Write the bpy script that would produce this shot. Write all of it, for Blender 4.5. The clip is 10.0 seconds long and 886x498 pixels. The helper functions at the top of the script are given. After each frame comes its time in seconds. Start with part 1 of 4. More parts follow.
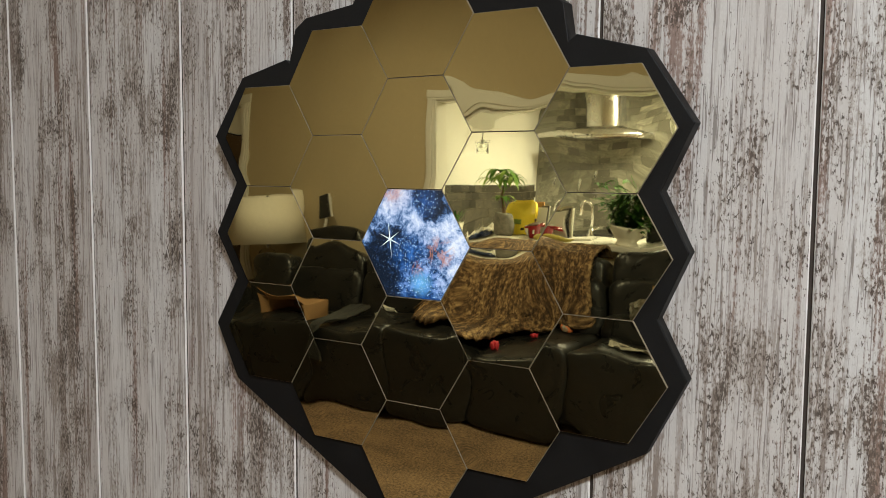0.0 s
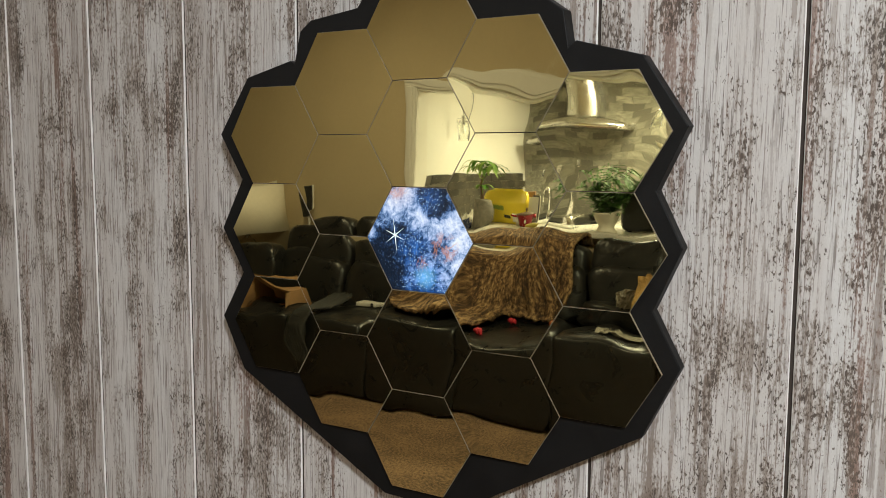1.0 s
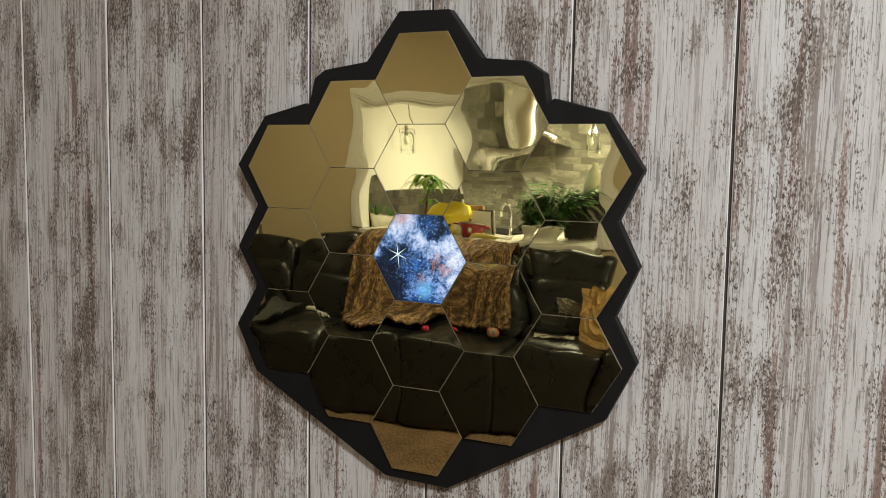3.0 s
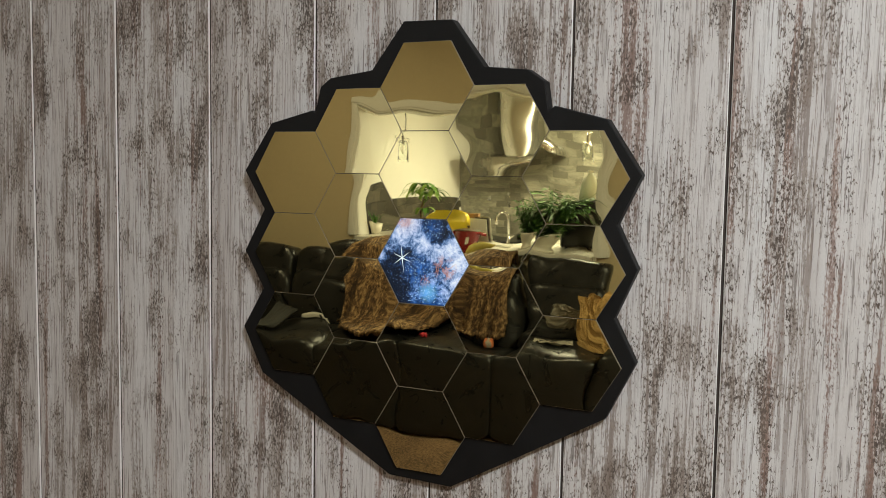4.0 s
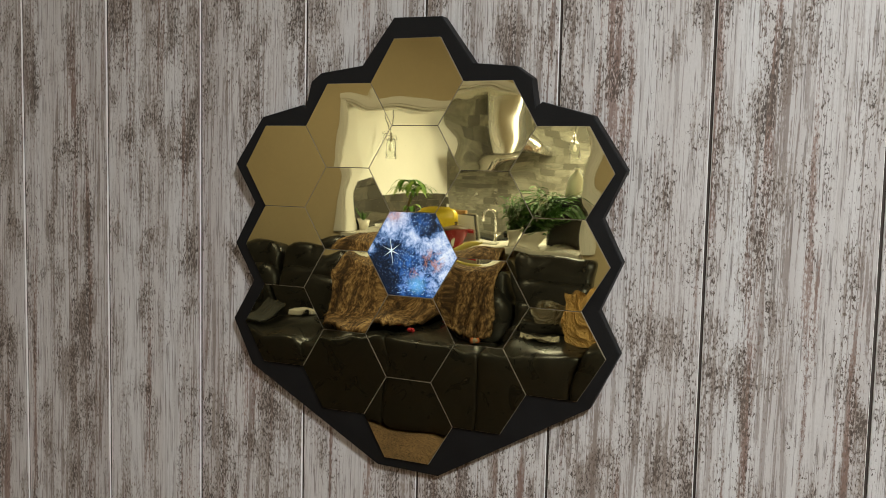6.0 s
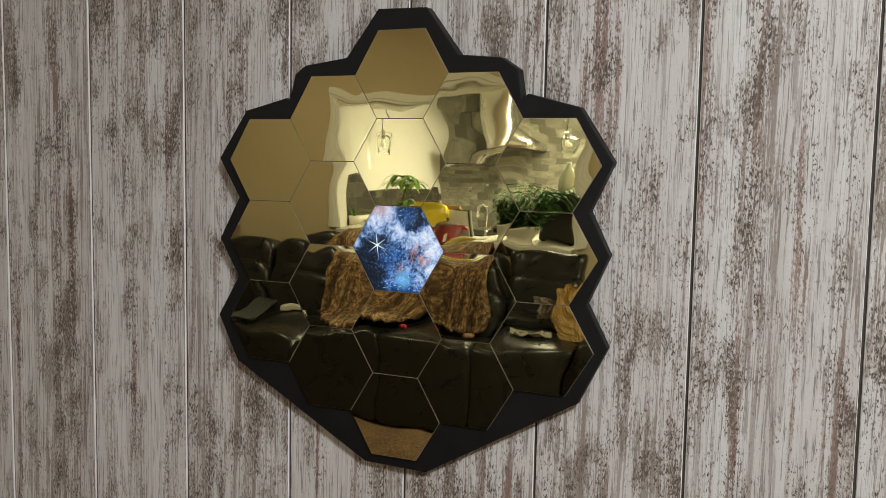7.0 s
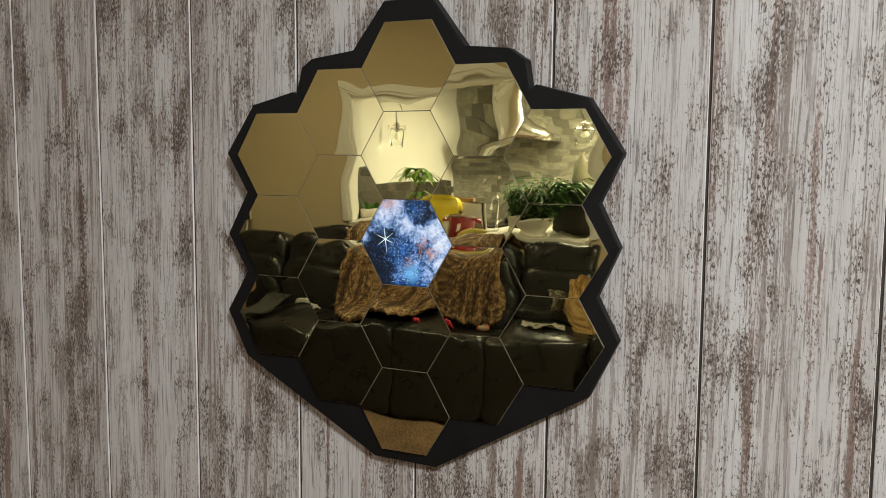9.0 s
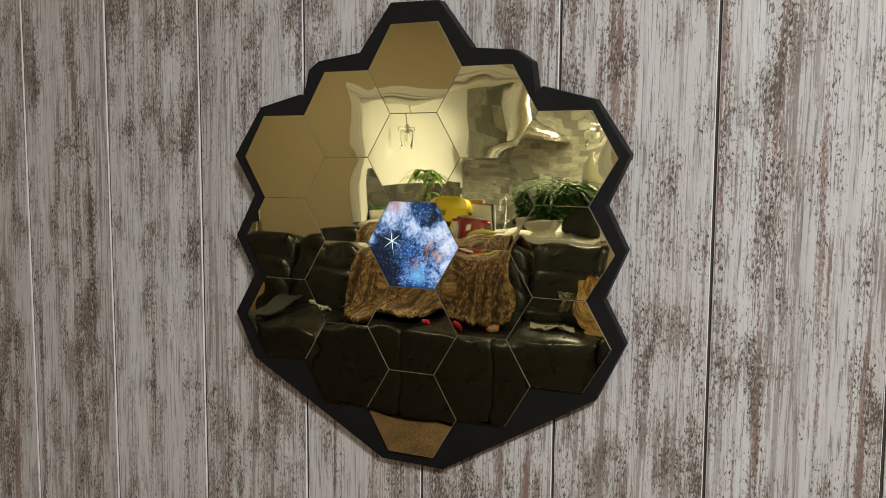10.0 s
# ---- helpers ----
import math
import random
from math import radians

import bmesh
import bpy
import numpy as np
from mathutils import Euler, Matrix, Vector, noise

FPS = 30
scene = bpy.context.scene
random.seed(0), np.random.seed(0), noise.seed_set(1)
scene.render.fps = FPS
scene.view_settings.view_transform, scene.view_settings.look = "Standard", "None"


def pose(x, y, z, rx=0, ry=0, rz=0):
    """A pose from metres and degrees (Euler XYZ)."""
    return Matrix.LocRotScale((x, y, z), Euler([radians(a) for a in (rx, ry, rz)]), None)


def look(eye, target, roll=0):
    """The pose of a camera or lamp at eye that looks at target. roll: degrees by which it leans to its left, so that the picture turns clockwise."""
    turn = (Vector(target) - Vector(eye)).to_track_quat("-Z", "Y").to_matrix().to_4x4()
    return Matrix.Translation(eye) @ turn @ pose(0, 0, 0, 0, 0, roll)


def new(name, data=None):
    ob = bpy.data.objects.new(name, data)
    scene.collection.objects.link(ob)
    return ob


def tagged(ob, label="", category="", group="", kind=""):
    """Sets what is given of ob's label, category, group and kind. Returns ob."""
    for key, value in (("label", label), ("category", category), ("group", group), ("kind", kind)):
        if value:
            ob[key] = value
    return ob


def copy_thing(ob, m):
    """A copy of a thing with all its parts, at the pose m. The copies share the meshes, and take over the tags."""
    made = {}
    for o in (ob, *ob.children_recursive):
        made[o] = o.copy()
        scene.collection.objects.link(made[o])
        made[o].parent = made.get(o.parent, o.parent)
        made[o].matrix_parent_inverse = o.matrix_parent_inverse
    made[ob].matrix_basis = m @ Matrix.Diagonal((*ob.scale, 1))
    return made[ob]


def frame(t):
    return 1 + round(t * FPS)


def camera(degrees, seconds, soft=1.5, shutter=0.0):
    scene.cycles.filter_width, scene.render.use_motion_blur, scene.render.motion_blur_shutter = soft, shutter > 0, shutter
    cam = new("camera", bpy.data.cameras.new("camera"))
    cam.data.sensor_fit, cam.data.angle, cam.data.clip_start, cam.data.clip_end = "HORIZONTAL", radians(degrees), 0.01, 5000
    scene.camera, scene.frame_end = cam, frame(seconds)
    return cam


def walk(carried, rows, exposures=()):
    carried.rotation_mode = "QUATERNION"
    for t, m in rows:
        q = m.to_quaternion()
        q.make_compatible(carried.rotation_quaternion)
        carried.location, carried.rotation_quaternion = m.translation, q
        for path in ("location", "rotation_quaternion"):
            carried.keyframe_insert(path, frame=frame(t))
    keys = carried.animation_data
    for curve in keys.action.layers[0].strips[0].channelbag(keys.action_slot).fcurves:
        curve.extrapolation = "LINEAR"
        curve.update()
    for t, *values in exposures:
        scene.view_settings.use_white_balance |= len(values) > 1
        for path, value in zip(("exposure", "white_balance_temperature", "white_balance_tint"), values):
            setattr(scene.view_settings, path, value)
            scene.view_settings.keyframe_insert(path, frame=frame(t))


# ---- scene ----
cam = camera(61.3, 10.0, soft=0.8)
METRES, EYE, TILT, LEAN, TURN = 8.0, 1.5, 0.0, 0.0, 0.0
PATH = [
    (0, (0.447, -0.762, 1.439), (-0.514, 0.981, 1.245), 0.6),
    (0.5, (0.445, -0.776, 1.44), (-0.497, 0.976, 1.237), 0.6),
    (1, (0.437, -0.809, 1.453), (-0.469, 0.959, 1.224), 0.5),
    (1.5, (0.43, -0.885, 1.474), (-0.42, 0.91, 1.232), 0.8),
    (2, (0.429, -0.945, 1.476), (-0.365, 0.876, 1.244), 1.2),
    (2.5, (0.432, -0.974, 1.485), (-0.33, 0.862, 1.265), 1.3),
    (4, (0.431, -1.028, 1.478), (-0.303, 0.824, 1.299), 1.3),
    (4.5, (0.436, -1.029, 1.475), (-0.299, 0.822, 1.295), 1.3),
    (5, (0.435, -1.041, 1.47), (-0.295, 0.812, 1.287), 1.5),
    (5.5, (0.435, -1.05, 1.474), (-0.28, 0.809, 1.292), 1.7),
    (7, (0.443, -1.031, 1.469), (-0.244, 0.838, 1.275), 1.4),
    (7.5, (0.456, -1.027, 1.471), (-0.247, 0.835, 1.272), 1.1),
    (8, (0.453, -1.028, 1.476), (-0.268, 0.827, 1.277), 0.9),
    (8.5, (0.447, -1.027, 1.475), (-0.278, 0.826, 1.272), 0.9),
    (9, (0.448, -1.019, 1.47), (-0.274, 0.833, 1.255), 0.8),
    (9.5, (0.452, -1.013, 1.469), (-0.281, 0.835, 1.251), 0.7),
    (10, (0.452, -1.016, 1.471), (-0.295, 0.827, 1.259), 0.7),
]
walk(cam, [(t, look(eye, target, roll)) for t, eye, target, roll in PATH],
     exposures=[(0, 0.1), (1.5, 0.16), (2.5, 0.12), (4, 0.0), (10, 0.0)])

# ---- light ----
world = bpy.data.worlds.new("night_room")
scene.world = world
world.use_nodes = True
world.node_tree.nodes["Background"].inputs[0].default_value = (0.02, 0.022, 0.03, 1)
world.node_tree.nodes["Background"].inputs[1].default_value = 0.3


def area_lamp(name, x, y, z, sx, sy, watts, colour):
    d = bpy.data.lights.new(name, "AREA")
    d.shape, d.size, d.size_y, d.energy, d.color = "RECTANGLE", sx, sy, watts, colour
    ob = new(name, d)
    ob.matrix_world = pose(x, y, z)
    return ob


WARM = (0.95, 0.97, 1.0)
area_lamp("living_ceiling_light", 1.45, -1.6, 2.90, 0.45, 0.45, 88, (0.92, 0.965, 1.0))
# unseen fill lamp, added to brighten the beige wall behind the sofa
area_lamp("living_ceiling_light", -2.4, -2.5, 2.90, 0.45, 0.45, 25, (1.0, 0.96, 0.92))
area_lamp("kitchen_ceiling_light", -0.55, -5.35, 2.34, 1.1, 0.5, 102, WARM)

# ---- materials ----


class Mat:
    """A small builder for node materials."""

    def __init__(self, name):
        self.m = bpy.data.materials.new(name)
        self.m.use_nodes = True
        self.t = self.m.node_tree
        self.b = self.t.nodes["Principled BSDF"]
        self.p = None

    def node(self, kind, **kw):
        n = self.t.nodes.new(kind)
        for k, v in kw.items():
            if isinstance(v, (int, float, tuple)) and k in n.inputs:
                n.inputs[k].default_value = v
        return n

    def link(self, a, b):
        self.t.links.new(a, b)

    def place(self, scale=(1, 1, 1), kind="Object", shift=None):
        tc = self.t.nodes.new("ShaderNodeTexCoord") if kind != "World" else self.t.nodes.new("ShaderNodeNewGeometry")
        mp = self.t.nodes.new("ShaderNodeMapping")
        mp.inputs["Scale"].default_value = scale
        src = tc.outputs["Position"] if kind == "World" else tc.outputs[kind]
        if shift is not None:
            ad = self.t.nodes.new("ShaderNodeVectorMath")
            ad.operation = "ADD"
            self.link(src, ad.inputs[0])
            self.link(shift, ad.inputs[1])
            src = ad.outputs[0]
        self.link(src, mp.inputs["Vector"])
        return mp.outputs[0]

    def noise(self, vec, scale, detail=3.0, rough=0.55, dist=0.0):
        n = self.node("ShaderNodeTexNoise")
        n.inputs["Scale"].default_value, n.inputs["Detail"].default_value = scale, detail
        n.inputs["Roughness"].default_value, n.inputs["Distortion"].default_value = rough, dist
        self.link(vec, n.inputs["Vector"])
        return n.outputs["Fac"]

    def ramp(self, fac, *stops):
        n = self.t.nodes.new("ShaderNodeValToRGB")
        e = n.color_ramp.elements
        while len(e) < len(stops):
            e.new(0.5)
        for el, (p, c) in zip(e, stops):
            el.position = p
            el.color = (c, c, c, 1) if isinstance(c, (int, float)) else (*c, 1)
        self.link(fac, n.inputs[0])
        return n.outputs[0]

    def mix(self, fac, a, b, mode="MIX"):
        n = self.t.nodes.new("ShaderNodeMix")
        n.data_type, n.blend_type = "RGBA", mode
        for v, s in ((fac, n.inputs[0]), (a, n.inputs[6]), (b, n.inputs[7])):
            if isinstance(v, (int, float)):
                s.default_value = v
            elif isinstance(v, tuple):
                s.default_value = (*v, 1)
            else:
                self.link(v, s)
        return n.outputs[2]

    def math(self, op, a, b=0.0):
        n = self.t.nodes.new("ShaderNodeMath")
        n.operation = op
        for v, s in ((a, n.inputs[0]), (b, n.inputs[1])):
            if isinstance(v, (int, float)):
                s.default_value = v
            else:
                self.link(v, s)
        return n.outputs[0]

    def set(self, **kw):
        for k, v in kw.items():
            s = self.b.inputs[k.replace("_", " ")]
            if isinstance(v, tuple):
                s.default_value = (*v, 1) if len(v) == 3 else v
            elif isinstance(v, (int, float)):
                s.default_value = v
            else:
                self.link(v, s)
        return self

    def bump(self, fac, strength=0.3, distance=0.002):
        n = self.node("ShaderNodeBump")
        n.inputs["Strength"].default_value, n.inputs["Distance"].default_value = strength, distance
        self.link(fac, n.inputs["Height"])
        self.link(n.outputs[0], self.b.inputs["Normal"])
        return self


def plain(name, colour, rough=0.6, metal=0.0, vary=0.18, scale=6.0, bump=0.15, dist=0.001, **kw):
    """A paint, plastic or ceramic with blotches at two scales."""
    m = Mat(name)
    v = m.place()
    big, fine = m.noise(v, scale, 4), m.noise(v, scale * 14, 3)
    f = m.math("ADD", m.math("MULTIPLY", big, 0.6), m.math("MULTIPLY", fine, 0.4))
    dark = tuple(c * (1 - vary) for c in colour)
    lite = tuple(min(1, c * (1 + vary)) for c in colour)
    m.set(Base_Color=m.ramp(f, (0.3, dark), (0.7, lite)), Metallic=metal, **kw)
    m.set(Roughness=m.ramp(big, (0.3, max(0.02, rough - 0.06)), (0.7, min(1, rough + 0.06))))
    if bump:
        m.bump(fine, bump, dist)
    return m.m


def plank_material():
    m = Mat("whitewashed_plank")
    info = m.t.nodes.new("ShaderNodeObjectInfo")
    sh = m.t.nodes.new("ShaderNodeCombineXYZ")
    m.link(m.math("MULTIPLY", info.outputs["Random"], 37.0), sh.inputs[0])
    m.link(m.math("MULTIPLY", info.outputs["Random"], 91.0), sh.inputs[2])
    s = sh.outputs[0]

    def field(x, z, detail, rough, dist=0.0):
        return m.noise(m.place((x, 1, z), "World", s), 1.0, detail, rough, dist)

    def off(a, gain):
        return m.math("MULTIPLY", m.math("SUBTRACT", a, 0.5), gain)

    grain = field(190, 4.5, 4, 0.62, 0.8)
    hair = field(430, 13, 3, 0.6, 0.25)
    flake = field(330, 135, 5, 0.7, 0.3)
    grit = field(700, 260, 2, 0.6)
    wear = field(22, 8.5, 7, 0.66, 0.4)
    area = field(11, 1.3, 3, 0.5, 0.1)
    band = field(30, 1.3, 5, 0.6, 0.2)
    tone = field(17, 0.2, 1, 0.4)
    hue = field(45, 12, 4, 0.6)
    # pale paint, slightly warmer or cooler from strip to strip
    col = m.ramp(tone, (0.34, (0.54, 0.512, 0.488)), (0.46, (0.645, 0.63, 0.61)), (0.56, (0.60, 0.576, 0.552)), (0.68, (0.665, 0.658, 0.643)))
    col = m.mix(m.ramp(m.math("ADD", flake, off(grit, 0.8)), (0.42, 0.22), (0.60, 0.0)), col, (0.46, 0.43, 0.41))
    # fine open grain, strong in some stretches
    lines = m.math("MULTIPLY", m.ramp(m.math("ADD", grain, off(flake, 0.25)), (0.515, 0.0), (0.575, 1.0)), m.ramp(m.math("ADD", area, off(tone, -0.6)), (0.40, 0.30), (0.60, 1.0)))
    col = m.mix(m.math("MULTIPLY", lines, 0.92), col, (0.25, 0.205, 0.18))
    col = m.mix(m.ramp(m.math("ADD", hair, off(wear, 0.25)), (0.55, 0.0), (0.61, 0.8)), col, (0.20, 0.172, 0.155))
    # thin paint over brown wood: ragged, broken up by the grain
    ragged = m.math("ADD", m.math("ADD", off(flake, 0.75), off(grain, 0.45)), off(grit, 0.25))
    thin = m.math("ADD", m.math("ADD", wear, off(area, 0.8)), ragged)
    col = m.mix(m.ramp(thin, (0.485, 0.0), (0.615, 0.80)), col, m.ramp(hue, (0.36, (0.225, 0.178, 0.145)), (0.62, (0.35, 0.305, 0.265))))
    # bare reddish wood in long streaks
    streak = m.math("ADD", band, m.math("MULTIPLY", ragged, 0.55))
    col = m.mix(m.ramp(streak, (0.58, 0.0), (0.65, 0.85)), col, m.ramp(hue, (0.38, (0.185, 0.108, 0.082)), (0.62, (0.30, 0.205, 0.165))))
    # dark chips, in clumps where the paint is thin
    deep = m.math("ADD", m.math("ADD", m.math("MULTIPLY", wear, 0.75), m.math("ADD", m.math("MULTIPLY", band, 0.35), off(area, 0.35))), m.math("ADD", off(flake, 1.05), off(grit, 0.45)))
    chip = m.ramp(deep, (0.63, 0.0), (0.685, 1.0))
    col = m.mix(m.math("MULTIPLY", chip, 0.9), col, m.ramp(m.math("ADD", grain, off(grit, 0.7)), (0.42, (0.050, 0.038, 0.030)), (0.66, (0.145, 0.113, 0.090))))
    m.set(Base_Color=col, Roughness=m.ramp(grain, (0.3, 0.5), (0.7, 0.68)))
    m.b.inputs["Specular IOR Level"].default_value = 0.35
    m.bump(m.math("SUBTRACT", m.math("MULTIPLY", lines, -0.6), chip), 0.3, 0.0008)
    return m.m


def gold_mirror():
    m = Mat("gold_mirror")
    n = m.noise(m.place(), 60, 3)
    m.set(Base_Color=(0.82, 0.745, 0.405), Metallic=1.0, Roughness=m.ramp(n, (0.45, 0.012), (0.8, 0.03)))
    return m.m


def screen_material():
    """A lit screen showing a star field with pale blue clouds."""
    m = Mat("lit_screen")
    v = m.place((1 / 0.0735, 1 / 0.0735, 1 / 0.0735))
    fine = m.noise(v, 8.0, 12, 0.80, 0.45)
    wisp = m.noise(v, 2.2, 8, 0.64, 0.6)

    def spot(x, z, r):
        d = m.t.nodes.new("ShaderNodeVectorMath")
        d.operation = "DISTANCE"
        m.link(v, d.inputs[0])
        d.inputs[1].default_value = (x, 0, z)
        return m.ramp(d.outputs["Value"], (0.0, 1.0), (r * 0.45, 0.62), (r, 0.0))

    cloud = None
    for x, z, r, w in ((-0.48, 0.55, 0.50, 1.0), (-0.20, 0.72, 0.45, 0.95), (0.02, 0.40, 0.45, 1.05), (0.30, 0.22, 0.45, 1.0), (0.62, 0.30, 0.5, 1.05), (0.80, 0.02, 0.5, 1.1), (0.72, -0.38, 0.42, 1.0),
                       (0.48, -0.62, 0.36, 0.85), (0.62, 0.72, 0.25, 0.7), (0.25, -0.35, 0.35, 0.65), (-0.05, -0.62, 0.30, 0.5), (-0.90, 0.10, 0.20, 0.75), (-0.80, 0.25, 0.16, 0.5)):
        g = m.math("MULTIPLY", spot(x, z, r), w)
        cloud = g if cloud is None else m.math("MAXIMUM", cloud, g)
    cloud = m.math("SUBTRACT", cloud, m.math("MULTIPLY", m.math("MAXIMUM", spot(0.33, 0.62, 0.36), spot(0.22, 0.80, 0.30)), 0.85))
    f = m.math("ADD", m.math("MULTIPLY", cloud, 0.80), m.math("ADD", m.math("MULTIPLY", m.math("SUBTRACT", fine, 0.5), 2.5), m.math("MULTIPLY", m.math("SUBTRACT", wisp, 0.5), 1.0)))
    col = m.ramp(f, (0.02, (0.003, 0.009, 0.022)), (0.20, (0.010, 0.032, 0.085)), (0.34, (0.045, 0.115, 0.27)), (0.50, (0.22, 0.34, 0.58)), (0.72, (0.50, 0.61, 0.83)), (1.0, (0.78, 0.85, 0.95)))
    # rust-coloured filaments
    thread = m.noise(v, 3.1, 7, 0.62, 1.4)
    ridge = m.ramp(m.math("ABSOLUTE", m.math("SUBTRACT", thread, 0.5)), (0.0, 1.0), (0.07, 0.0))
    zone = m.math("MAXIMUM", m.math("MAXIMUM", spot(0.48, -0.10, 0.34), spot(-0.42, 0.86, 0.28)), m.math("MULTIPLY", spot(0.08, -0.40, 0.2), 0.8))
    col = m.mix(m.math("MULTIPLY", m.ramp(zone, (0.2, 0.0), (0.55, 0.7)), ridge), col, (0.60, 0.27, 0.18))
    haze = m.math("MULTIPLY", spot(-0.38, 0.86, 0.4), 0.35)
    col = m.mix(haze, col, (0.60, 0.42, 0.42))
    glow = m.math("MAXIMUM", m.math("MAXIMUM", spot(0.12, -0.66, 0.5), m.math("MULTIPLY", spot(-0.08, -0.18, 0.40), 0.9)), m.math("MULTIPLY", spot(0.20, 0.66, 0.3), 0.6))
    col = m.mix(m.math("MULTIPLY", m.math("MULTIPLY", glow, 0.85), m.ramp(fine, (0.40, 0.05), (0.60, 1.0))), col, (0.025, 0.20, 0.72))
    col = m.mix(m.math("MULTIPLY", spot(0.14, -0.60, 0.24), 0.75), col, (0.20, 0.58, 0.95))
    for size, cut, gain in ((30, 0.34, 1.0), (15, 0.20, 1.0)):
        vo = m.node("ShaderNodeTexVoronoi")
        vo.inputs["Scale"].default_value = size
        m.link(v, vo.inputs["Vector"])
        dot = m.ramp(vo.outputs["Distance"], (cut * 0.5, 1.0), (cut, 0.0))
        sp = m.t.nodes.new("ShaderNodeSeparateColor")
        m.link(vo.outputs["Color"], sp.inputs[0])
        pick = m.math("MULTIPLY", sp.outputs[0], m.math("ADD", m.math("MULTIPLY", glow, 1.6), 0.25))
        col = m.mix(m.math("MULTIPLY", m.math("MULTIPLY", dot, m.ramp(pick, (0.17, 0.0), (0.5, 1.0))), gain), col, (0.45, 0.70, 1.0))
    m.set(Base_Color=(0.01, 0.01, 0.012), Roughness=0.12, Emission_Color=col, Emission_Strength=1.0)
    return m.m


def leather_material():
    m = Mat("black_leather")
    v = m.place()
    fold, pore = m.noise(v, 7, 4, 0.6, 0.8), m.noise(v, 260, 2)
    crease = m.ramp(m.math("ABSOLUTE", m.math("SUBTRACT", m.noise(v, 5.5, 3, 0.55, 1.6), 0.5)), (0.0, 0.0), (0.045, 1.0))
    m.set(Base_Color=m.ramp(fold, (0.3, (0.011, 0.0108, 0.0104)), (0.7, (0.020, 0.0195, 0.0187))), Roughness=m.ramp(fold, (0.3, 0.24), (0.7, 0.37)), Specular_IOR_Level=0.42)
    h = m.math("ADD", m.math("MULTIPLY", crease, 0.09), m.math("MULTIPLY", pore, 0.06))
    m.bump(m.math("ADD", fold, h), 0.30, 0.016)
    return m.m


def fur_material():
    m = Mat("brown_fur")
    tuft = m.noise(m.place((66, 28, 30)), 1.0, 3, 0.66)
    hairs = m.noise(m.place((330, 60, 60)), 1.0, 2, 0.6)
    rib = m.noise(m.place((26, 1.0, 1.0)), 1.0, 1, 0.5)
    f = m.math("ADD", m.math("MULTIPLY", tuft, 0.85), m.math("ADD", m.math("MULTIPLY", hairs, 0.35), m.math("MULTIPLY", rib, 0.35)))
    m.set(Base_Color=m.ramp(f, (0.64, (0.030, 0.016, 0.008)), (0.75, (0.095, 0.050, 0.022)), (0.85, (0.25, 0.150, 0.068)), (0.97, (0.50, 0.34, 0.17))), Roughness=0.9)
    m.bump(f, 0.4, 0.008)
    return m.m


def carpet_material():
    m = Mat("brown_carpet")
    v = m.place(kind="World")
    pile, wear = m.noise(v, 75, 5, 0.75), m.noise(v, 5, 4)
    f = m.math("ADD", m.math("MULTIPLY", pile, 0.8), m.math("MULTIPLY", wear, 0.2))
    m.set(Base_Color=m.ramp(f, (0.41, (0.075, 0.046, 0.026)), (0.59, (0.34, 0.21, 0.118))), Roughness=0.95)
    m.bump(pile, 0.9, 0.01)
    return m.m


def tile_material(name, low, mid, high, rough=0.28):
    m = Mat(name)
    info = m.t.nodes.new("ShaderNodeObjectInfo")
    sh = m.t.nodes.new("ShaderNodeCombineXYZ")
    m.link(m.math("MULTIPLY", info.outputs["Random"], 23.0), sh.inputs[1])
    v = m.place((1, 1, 2.2), "World", sh.outputs[0])
    vein = m.noise(v, 9, 6, 0.65, 1.2)
    base = m.ramp(info.outputs["Random"], (0.0, low), (0.5, mid), (1.0, high))
    m.set(Base_Color=m.mix(m.ramp(vein, (0.38, 0.0), (0.66, 0.8)), base, tuple(c * 0.5 for c in mid)), Roughness=rough)
    m.bump(vein, 0.2, 0.002)
    return m.m


def leaf_material(name, a, b):
    m = Mat(name)
    isl = m.t.nodes.new("ShaderNodeNewGeometry")
    m.set(Base_Color=m.ramp(isl.outputs["Random Per Island"], (0.0, a), (1.0, b)), Roughness=0.6, Specular_IOR_Level=0.25)
    return m.m


PLANK = plank_material()
GOLD = gold_mirror()
SCREEN = screen_material()
LEATHER = leather_material()
FUR = fur_material()
CARPET = carpet_material()
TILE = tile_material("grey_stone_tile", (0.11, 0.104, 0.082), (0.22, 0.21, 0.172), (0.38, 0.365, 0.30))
# darker, browner copy of the stone tile, for the side wall's splashback
DARKTILE = tile_material("darker_stone_tile", (0.030, 0.026, 0.018), (0.060, 0.053, 0.039), (0.12, 0.108, 0.082), 0.6)
FRAME = plain("matt_black_plastic", (0.006, 0.006, 0.006), 0.6, vary=0.3, scale=30, bump=0.2, dist=0.0004, Specular_IOR_Level=0.25)
EDGE = plain("pale_cut_edge", (0.30, 0.25, 0.16), 0.35, vary=0.2)
BEIGE = plain("beige_wall_paint", (0.52, 0.425, 0.275), 0.85, vary=0.04, scale=3, bump=0.25)
CEIL = plain("ceiling_paint", (0.55, 0.50, 0.43), 0.9, vary=0.05, scale=3, bump=0.3)
WHITE = plain("white_wall_paint", (0.80, 0.79, 0.75), 0.7, vary=0.03, scale=3)
TRIM = plain("white_gloss_trim", (0.78, 0.76, 0.71), 0.35, vary=0.03)
GROUT = plain("grey_grout", (0.28, 0.27, 0.235), 0.9)
STONE = plain("pale_worktop", (0.62, 0.59, 0.53), 0.3, vary=0.12, scale=18)
STEEL = plain("brushed_steel", (0.62, 0.61, 0.58), 0.24, 1.0, vary=0.05, scale=9)
CHROME = plain("chrome", (0.75, 0.75, 0.75), 0.08, 1.0, vary=0.03, bump=0)
